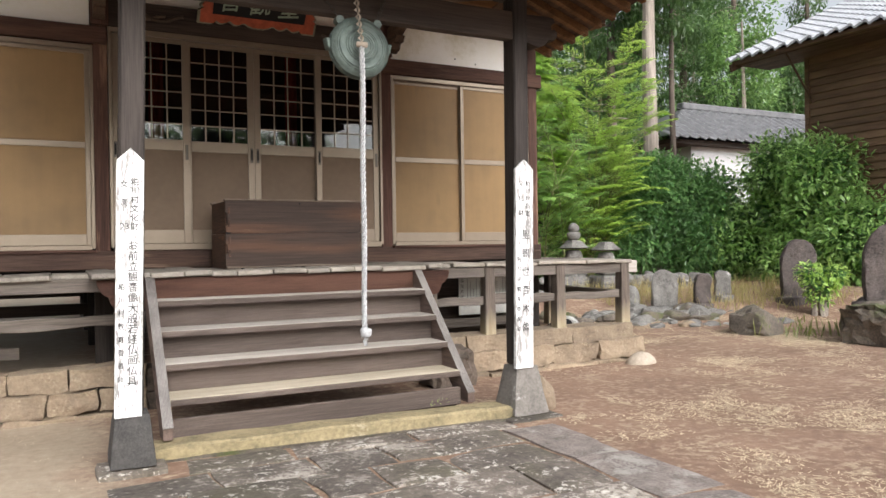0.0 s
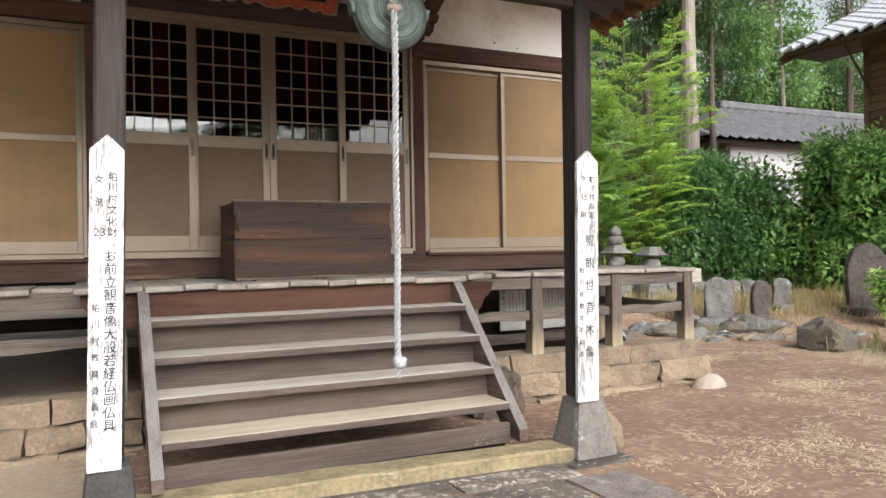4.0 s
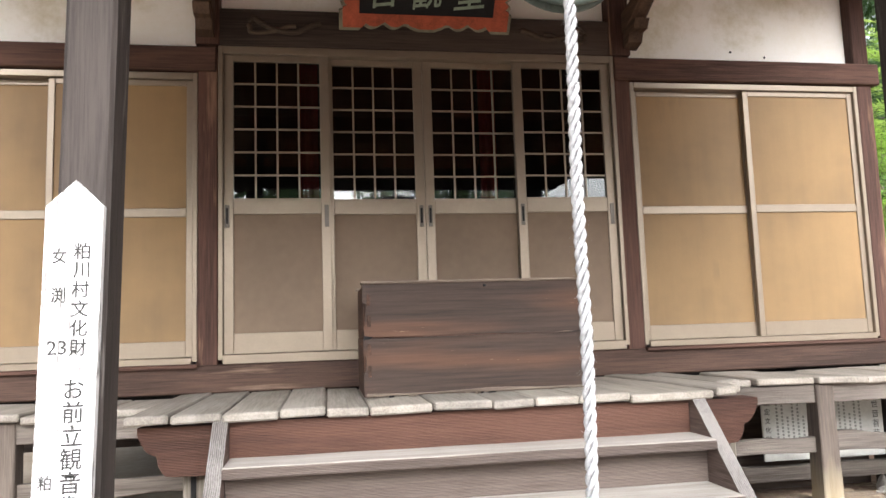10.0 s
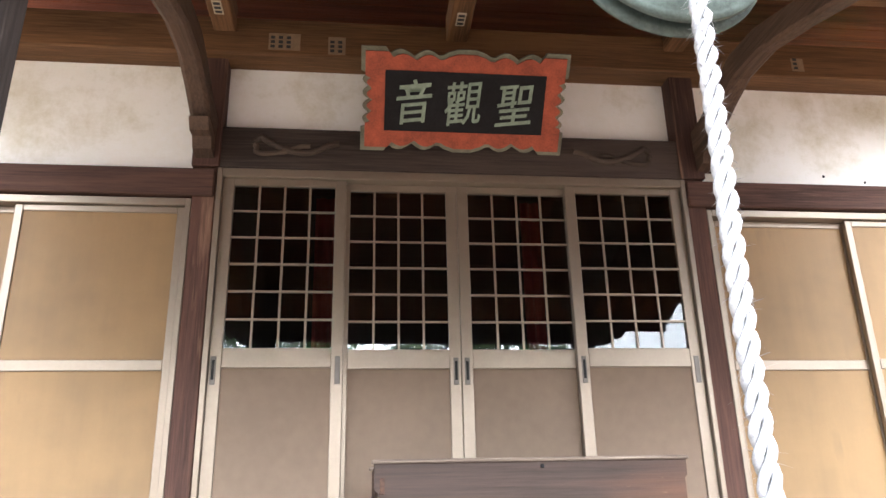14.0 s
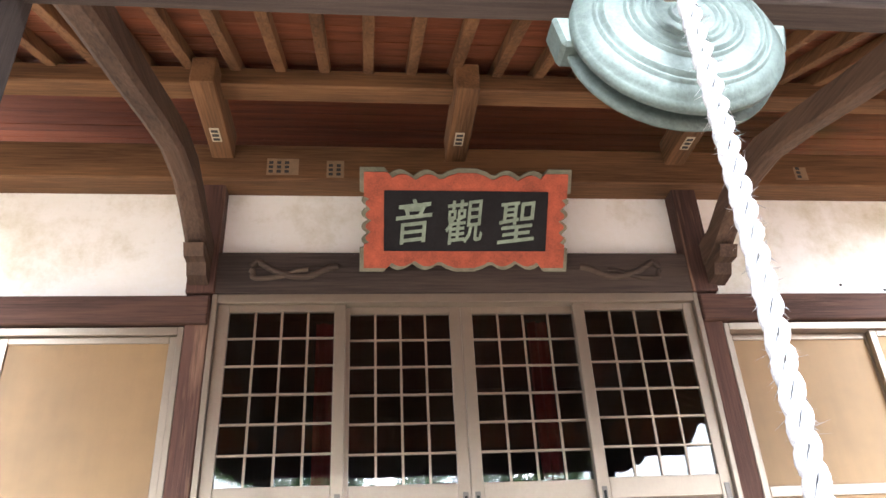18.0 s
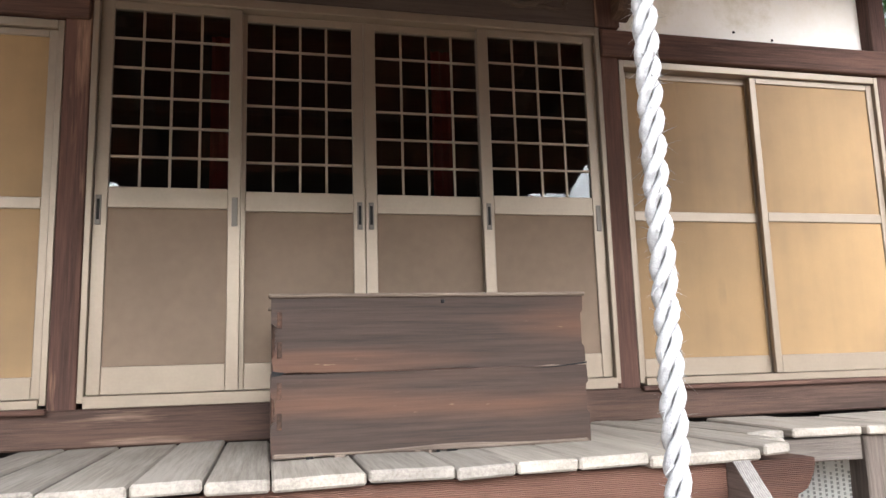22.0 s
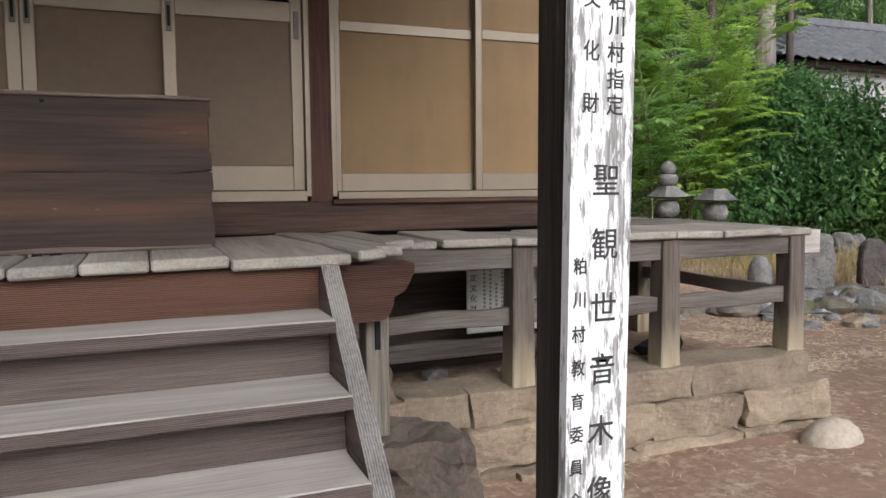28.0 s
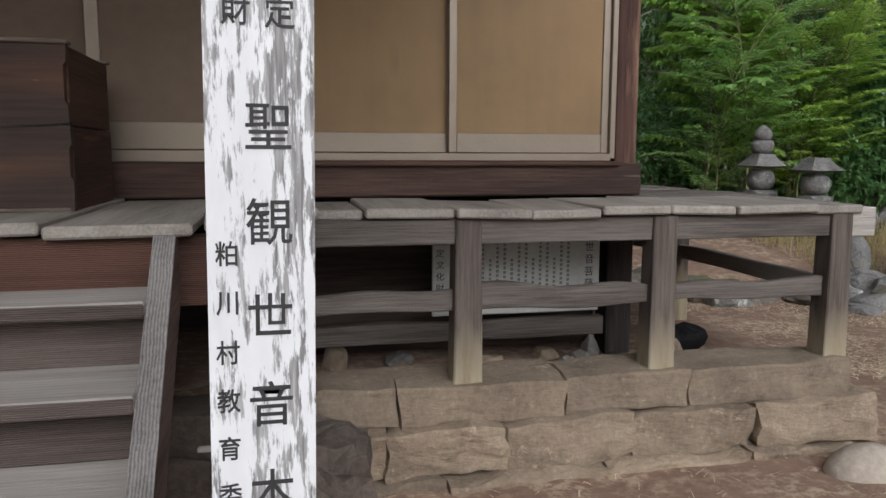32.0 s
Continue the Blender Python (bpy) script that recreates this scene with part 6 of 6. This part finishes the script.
def bamboo(x, y, culms, seed, mat, label):
    """A clump of arching culms with layered sprays of narrow drooping leaves; culms are (height, way, lean)."""
    x, y = yard(x, y)
    z = bank(x, y)
    r = random.Random(seed)
    t = thing("bamboo_clump", (x, y, z), label, "bamboo")
    C, D, U = [], [], []
    for h, way, lean in culms:
        a = radians(way)
        ox, oy = r.uniform(-0.25, 0.25), r.uniform(-0.25, 0.25)

        def at(s):
            k = lean * h * s ** 2.2
            return Vector((x + ox + math.cos(a) * k, y + oy + math.sin(a) * k, z + h * s * (1 - 0.10 * lean * s * s)))

        limbs = [[(*at(i / 14), 0.022 * (1 - i / 15) + 0.003) for i in range(15)]]
        n = int(h * 7)
        for b in range(n):
            s = 0.10 + 0.90 * (b + r.random()) / n
            w = a + r.choice((-1, 1)) * r.uniform(0.2, 1.9)
            ln = (0.40 + 0.85 * math.sin(math.pi * min(1, 0.15 + s * 0.80))) * r.uniform(0.55, 1.1)
            p0 = at(s)
            hd = Vector((math.cos(w), math.sin(w), 0))
            rise, drop = r.uniform(0.5, 0.95), r.uniform(0.2, 0.45)
            limbs.append([(*(p0 + hd * ln * q + Vector((0, 0, ln * (rise * q - drop * q * q)))), 0.006 * (1 - q) + 0.0015) for q in (0, 0.25, 0.5, 0.75, 1)])
            side = Vector((-hd.y, hd.x, 0))
            steps = int(ln * 30)
            for j in range(steps):
                q = 0.12 + 0.88 * (j + r.random()) / steps
                p = p0 + hd * ln * q + Vector((0, 0, ln * (rise * q - drop * q * q)))
                slope = Vector((hd.x, hd.y, rise - 2 * drop * q)).normalized()
                for sg in (-1, 1):
                    tw = (side * sg * r.uniform(0.6, 1.0) + slope * r.uniform(0.5, 0.9) + Vector((0, 0, r.uniform(-0.3, 0.05)))).normalized()
                    tl = (0.05 + 0.20 * (1 - q) ** 0.6) * r.uniform(0.7, 1.2)
                    for v in range(4):
                        C.append(p + tw * tl * (v + 0.3) / 4)
                        D.append(tw + side * r.uniform(-0.35, 0.35) + slope * 0.4 + Vector((0, 0, r.uniform(-0.3, 0.05))))
                        U.append((r.uniform(-0.3, 0.3), r.uniform(-0.3, 0.3), 1))
        part("culm", limb_bm(limbs, 5), M["culm"], t)
    npr = np.random.RandomState(seed)
    L = 0.085 * npr.uniform(0.6, 1.3, len(C))
    quads_object("foliage", np.array([tuple(c) for c in C]), np.array([tuple(c) for c in D]), np.array(U, float), L, L * 0.32, mat, t)


M["culm"] = plain("green brown culm", (0.20, 0.20, 0.08), 0.2, 6, 0.5)
M["leaf_plume"] = leaf("fresh yellow-green plume leaf", (0.34, 0.52, 0.09), (0.64, 0.80, 0.22))
bamboo(10.75, 14.1, ((6.4, 200, 0.05), (5.8, 330, 0.16), (5.4, 170, 0.16), (4.8, 345, 0.30), (4.4, 190, 0.28), (3.8, 300, 0.34), (5.0, 250, 0.2), (3.4, 150, 0.35), (3.2, 10, 0.4)), 5, M["leaf_plume"], "clump of slender bamboo with feathery bright yellow-green layered leaves")
bamboo(9.2, 13.6, ((3.6, 200, 0.2), (3.2, 320, 0.3), (2.4, 250, 0.4)), 15, M["leaf_mid"], "low clump of arching green bamboo by the graves")
frond_tree(9.6, 14.8, 5.4, 80, 6, M["leaf_bright"], "slender young tree with feathery bright green layered leaves", 1.5)
frond_tree(12.6, 18.6, 5.8, 70, 7, M["leaf_mid"], "young feathery green tree at the wood's edge", 2.1, 0.2, 0.13)
frond_tree(7.4, 17.5, 6.5, 70, 9, M["leaf_mid"], "young feathery green tree at the wood's edge", 2.2, 0.1, 0.13)


def cedar(x, y, h, r0, seed, label, low=0.4, n=60, spread=2.2, leaves=9000):
    x, y = yard(x, y)
    z = bank(x, y)
    r = random.Random(seed)
    npr = np.random.RandomState(seed)
    t = thing("cedar_tree", (x, y, z), label, "tree", "tall cedars")
    trunk = [(x + 0.04 * math.sin(k), y, z - 0.1 + h * k / 12, r0 * (1 - 0.75 * k / 12) * (1.15 if k == 0 else 1)) for k in range(13)]
    part("trunk", limb_bm([trunk], 14), M["bark"] if low > 0.5 else M["bark_dark"], t)
    limbs, blobs = [], []
    for b in range(n):
        u = low + (1 - low) * b / n
        a = r.uniform(0, 2 * math.pi)
        ln = spread * (1.15 - u) * r.uniform(0.6, 1.2)
        e = (x + math.cos(a) * ln, y + math.sin(a) * ln, z + h * u - ln * 0.22)
        limbs.append([(x, y, z + h * u, 0.04), (x + math.cos(a) * ln * 0.5, y + math.sin(a) * ln * 0.5, z + h * u + 0.02, 0.025), (*e, 0.008)])
        blobs.append((x + math.cos(a) * ln * 0.65, y + math.sin(a) * ln * 0.65, z + h * u - ln * 0.15, 0.5 * ln + 0.15, 0.5 * ln + 0.15, 0.42))
        blobs.append((*e, 0.4, 0.4, 0.35))
    part("branchwork", limb_bm(limbs, 5), M["bark"], t)
    c, d, up_, L, W = crown(npr, blobs, leaves, 0.22, 0.3, 0.25)
    d[:, 2] -= 0.6
    quads_object("foliage", c, d, up_, L, W, M["leaf_cedar"], t)


cedar(15.35, 17.3, 17, 0.27, 1, "tall cedar with a straight pale brown bare trunk", 0.56, 50, 3.0, 13000)
cedar(12.4, 20.5, 15, 0.25, 2, "tall dark cedar in the wood", 0.12, 70, 2.6, 14000)
cedar(18.1, 19.3, 17, 0.12, 7, "tall cedar with dark hanging foliage", 0.47, 60, 2.6, 15000)
cedar(16.6, 20.6, 17, 0.2, 8, "tall cedar with dark hanging foliage", 0.2, 60, 2.4, 13000)
cedar(26.5, 27.5, 18, 0.3, 9, "tall dark cedar behind the storehouse", 0.2, 70, 3.4, 14000)
cedar(31.0, 28.5, 17, 0.3, 10, "tall dark cedar behind the storehouse", 0.2, 70, 3.4, 14000)
cedar(36.0, 28.0, 16, 0.3, 11, "tall dark cedar behind the storehouse", 0.2, 60, 3.4, 12000)
cedar(18.5, 27.0, 16, 0.28, 3, "tall dark cedar in the wood", 0.30, 60, 3.0, 13000)
cedar(24.0, 28.5, 14, 0.25, 4, "tall dark cedar in the wood", 0.35, 50, 2.8, 10000)
cedar(8.3, 21.5, 15, 0.25, 6, "tall dark cedar in the wood", 0.15, 60, 2.8, 12000)


def woodland(name, centres, count, size, seed, label, mat="leaf_wood"):
    npr = np.random.RandomState(seed)
    r = random.Random(seed)
    t = thing(name, (*centres[0][:2], 0), label, "trees", kind="stuff")
    paths, blobs = [], []
    for (x, y, h, w) in centres:
        paths.append([(x, y, 0, 0.16), (x + 0.1, y, h * 0.5, 0.12), (x, y, h * 0.9, 0.04)])
        for k in range(9):
            blobs.append((x + r.uniform(-w, w), y + r.uniform(-0.8, 0.8), h * r.uniform(0.35, 1.0), w * r.uniform(0.35, 0.6), 0.8, h * r.uniform(0.08, 0.15)))
    part("trunks", limb_bm(paths, 6), M["bark"], t)
    quads_object("foliage", *crown(npr, blobs, count, size, 0.5, 0.2), M[mat], t)


woodland("woodland", [(5.5 + 2.6 * i, 25 + 1.5 * (i % 3), 6.5 + 2.2 * ((i * 7) % 4), 1.9) for i in range(13)], 42000, 0.24, 8, "mixed green woodland rising behind the temple yard")
woodland("woodland_far", [(2 + 4.2 * i, 37 + 2 * (i % 2), 7 + 2.0 * ((i * 5) % 3), 3.0) for i in range(13)], 30000, 0.4, 9, "hazy green woodland far behind")
woodland("woodland_tall", [(16 + 3.0 * i, 33 + 1.5 * (i % 3), 12 + 2.0 * ((i * 5) % 4), 2.4) for i in range(13)], 40000, 0.36, 13, "tall dark trees closing the view behind the storehouse", "leaf_cedar")
# trees and roofs on the other side of the yard, seen only as reflections in the door glass
woodland("woodland_south", [(-26 + 5.5 * i, -32 - 2 * (i % 2), (11.3 + 0.7 * ((i * 5) % 3)) if i < 8 else 2.6, 3.8) for i in range(12)], 42000, 0.45, 12, "line of trees across the yard")

bmg = bmesh.new()
rg = random.Random(91)
for i in range(3200):
    u = rg.random()
    x, y = 7.6 + 4.8 * u + rg.uniform(-0.8, 0.8), 11.6 - 2.3 * u + rg.uniform(-0.9, 1.2)
    if x < 8.6:
        continue
    z = bank(x, y)
    a = rg.uniform(0, 6.28)
    h = rg.uniform(0.08, 0.34)
    p = Vector((x, y, z - 0.01))
    w = Vector((math.cos(a), math.sin(a), 0)) * 0.007
    e = p + Vector((rg.uniform(-0.12, 0.12), rg.uniform(-0.12, 0.12), h))
    bmg.faces.new([bmg.verts.new(q) for q in (p - w, p + w, e)])
solo("dry_grass", bmg, M["grass_dry"], "tufts of dry yellow grass among the graves", "grass", kind="stuff")
M["leaf_weed"] = leaf("yellow-green weed", (0.16, 0.19, 0.06), (0.36, 0.38, 0.14))
weeds = bmesh.new()
for cx, cy, spread, count in ((9.45, 8.25, 0.16, 70), (9.6, 7.3, 0.40, 90), (9.2, 7.15, 0.25, 25)):
    for i in range(count):
        x, y = cx + rg.gauss(0, spread), cy + rg.gauss(0, spread)
        a = rg.uniform(0, 6.28)
        p = Vector((x, y, bank(x, y) - 0.01))
        w = Vector((math.cos(a), math.sin(a), 0)) * 0.010
        h = rg.uniform(0.06, 0.30)
        lean = Vector((rg.uniform(-0.12, 0.12), rg.uniform(-0.12, 0.12), h))
        v = [weeds.verts.new(q) for q in (p - w * 0.6, p + w * 0.6, p + lean * 0.6 + w, p + lean * 0.6 - w, p + lean + Vector((0, 0, -0.02)))]
        weeds.faces.new(v[:4])
        weeds.faces.new((v[3], v[2], v[4]))
solo("weeds", weeds, M["leaf_weed"], "yellow-green weeds and grass blades between the stones", "weed", kind="stuff")
tuft = bmesh.new()
for i in range(60):
    a = rg.uniform(0, 6.28)
    p = Vector((2.62 + rg.uniform(-0.07, 0.07), 5.53 + rg.uniform(-0.03, 0.03), 0.085))
    w = Vector((math.cos(a), math.sin(a), 0)) * 0.004
    tuft.faces.new([tuft.verts.new(q) for q in (p - w, p + w, p + Vector((rg.uniform(-0.05, 0.05), rg.uniform(-0.05, 0.02), rg.uniform(0.02, 0.07))))])
solo("weed_tuft", tuft, M["leaf_bright"], "small green weed growing on the stone step", "weed", kind="stuff")


# ---- barn with weatherboards and a tiled roof ----
barn = thing("barn", (15, 8, 0), "brown weatherboarded barn with a grey tiled roof", "building")
part("wall", boxes((15.02, 21.0, 2.0, 11.30, 0, 5.6), bevel=0), M["barn"], barn)
z = 0.3
while z < 5.45:
    bm = bmesh.new()
    v = [bm.verts.new(q) for q in ((15.0, 2.0, z + 0.17), (15.0, 11.33, z + 0.17), (14.965, 11.33, z), (14.965, 2.0, z), (15.02, 11.33, z), (15.02, 2.0, z))]
    bm.faces.new((v[0], v[1], v[2], v[3]))
    bm.faces.new((v[3], v[2], v[4], v[5]))
    part("weatherboard", bm, M["barn_y"], barn)
    z += 0.165
part("corner_board", boxes((14.95, 15.06, 11.27, 11.37, 0, 5.5), bevel=0), M["barn_y"], barn)
part("eave_board", boxes((13.95, 15.2, 1.5, 12.5, 5.42, 5.5), bevel=0), M["dark_y"], barn, "dark underside of the eaves")
for yy in (11.2, 8.6, 6.0):
    part("eave_strut", limb_bm([[(15.0, yy, 4.4, 0.025), (14.1, yy, 5.44, 0.025)]], 6), M["dark_y"], barn)


def tile_roof(parent, x0, y0, y1, z0, run, slope, rows, pitch, along_y=True, mat="tile", hip=0.0):
    """Rows of curved tiles stepping up a slope; each row is one piece with a rippled section."""
    for i in range(rows):
        a0, a1 = run * i / rows, run * (i + 1) / rows + 0.04
        bm = bmesh.new()
        n = int((y1 - y0) / pitch * 6)
        lo, hi, fr_ = [], [], []
        for k in range(n + 1):
            s = max(y0 + (y1 - y0) * k / n, y0 + hip * a0)
            ph = (s - y0) / pitch * 2 * math.pi
            wv = 0.035 * math.sin(ph) + 0.02 * math.sin(2 * ph)
            q0, q1 = (x0 + a0, z0 + a0 * slope + 0.05 + wv), (x0 + a1, z0 + a1 * slope + 0.012 + wv)
            f = (x0 + a0, z0 + a0 * slope + wv - 0.004)
            mk = (lambda q: (q[0], s, q[1])) if along_y else (lambda q: (s, q[0], q[1]))
            lo.append(bm.verts.new(mk(q0)))
            hi.append(bm.verts.new(mk(q1)))
            fr_.append(bm.verts.new(mk(f)))
        for k in range(n):
            bm.faces.new((lo[k], lo[k + 1], hi[k + 1], hi[k]))
            bm.faces.new((fr_[k], fr_[k + 1], lo[k + 1], lo[k]))
        part("tile_course", bm, M[mat], parent, smooth=False)


tile_roof(barn, 13.85, 1.4, 12.62, 5.50, 4.6, 0.45, 16, 0.3, mat="tile_pale")
part("roof_base", extrude_outline([(13.95, 5.46), (18.5, 7.52), (18.5, 7.4), (14.1, 5.40)], 11.0, lambda u, v, w: (u, 1.5 + w, v)), M["dark_y"], barn)
part("roof_back", extrude_outline([(18.5, 7.55), (23, 5.5), (23, 5.4), (18.5, 7.45)], 11.2, lambda u, v, w: (u, 1.4 + w, v)), M["tile"], barn)
part("barge_board", extrude_outline([(13.9, 5.42), (18.5, 7.50), (18.5, 7.32), (13.95, 5.26)], 0.06, lambda u, v, w: (u, 12.5 + w, v)), M["dark_y"], barn)

# ---- white storehouse ----
shed = thing("storehouse", (24, 23, 0), "white plastered storehouse with a hipped grey tiled roof and dark eaves", "building")
part("wall", boxes((21.7, 33.0, 21.3, 24.6, 0, 5.0), bevel=0), M["shed_white"], shed)
part("lower_band", boxes((21.65, 33.0, 21.25, 21.3, 3.75, 3.85), bevel=0), M["tile"], shed)
part("eave_beam", boxes((20.2, 33.4, 20.75, 25.4, 5.0, 5.17), bevel=0.02), M["dark_x"], shed, "dark timber eaves")
tile_roof(shed, 20.4, 19.7, 33.8, 5.18, 2.7, 0.62, 7, 0.48, along_y=False, hip=1.3)
part("ridge", boxes((23.0, 33.8, 22.95, 23.35, 6.8, 7.1), bevel=0.05), M["tile"], shed)
hip_bm = bmesh.new()
hip_bm.faces.new([hip_bm.verts.new(q) for q in ((19.72, 20.42, 5.2), (23.2, 23.1, 6.88), (19.72, 25.8, 5.2))])
part("roof_end", hip_bm, M["tile"], shed)
part("roof_back", extrude_outline([(23.1, 6.85), (25.8, 5.2), (25.8, 5.1), (23.1, 6.75)], 10.6, lambda u, v, w: (23.2 + w, u, v)), M["tile"], shed)
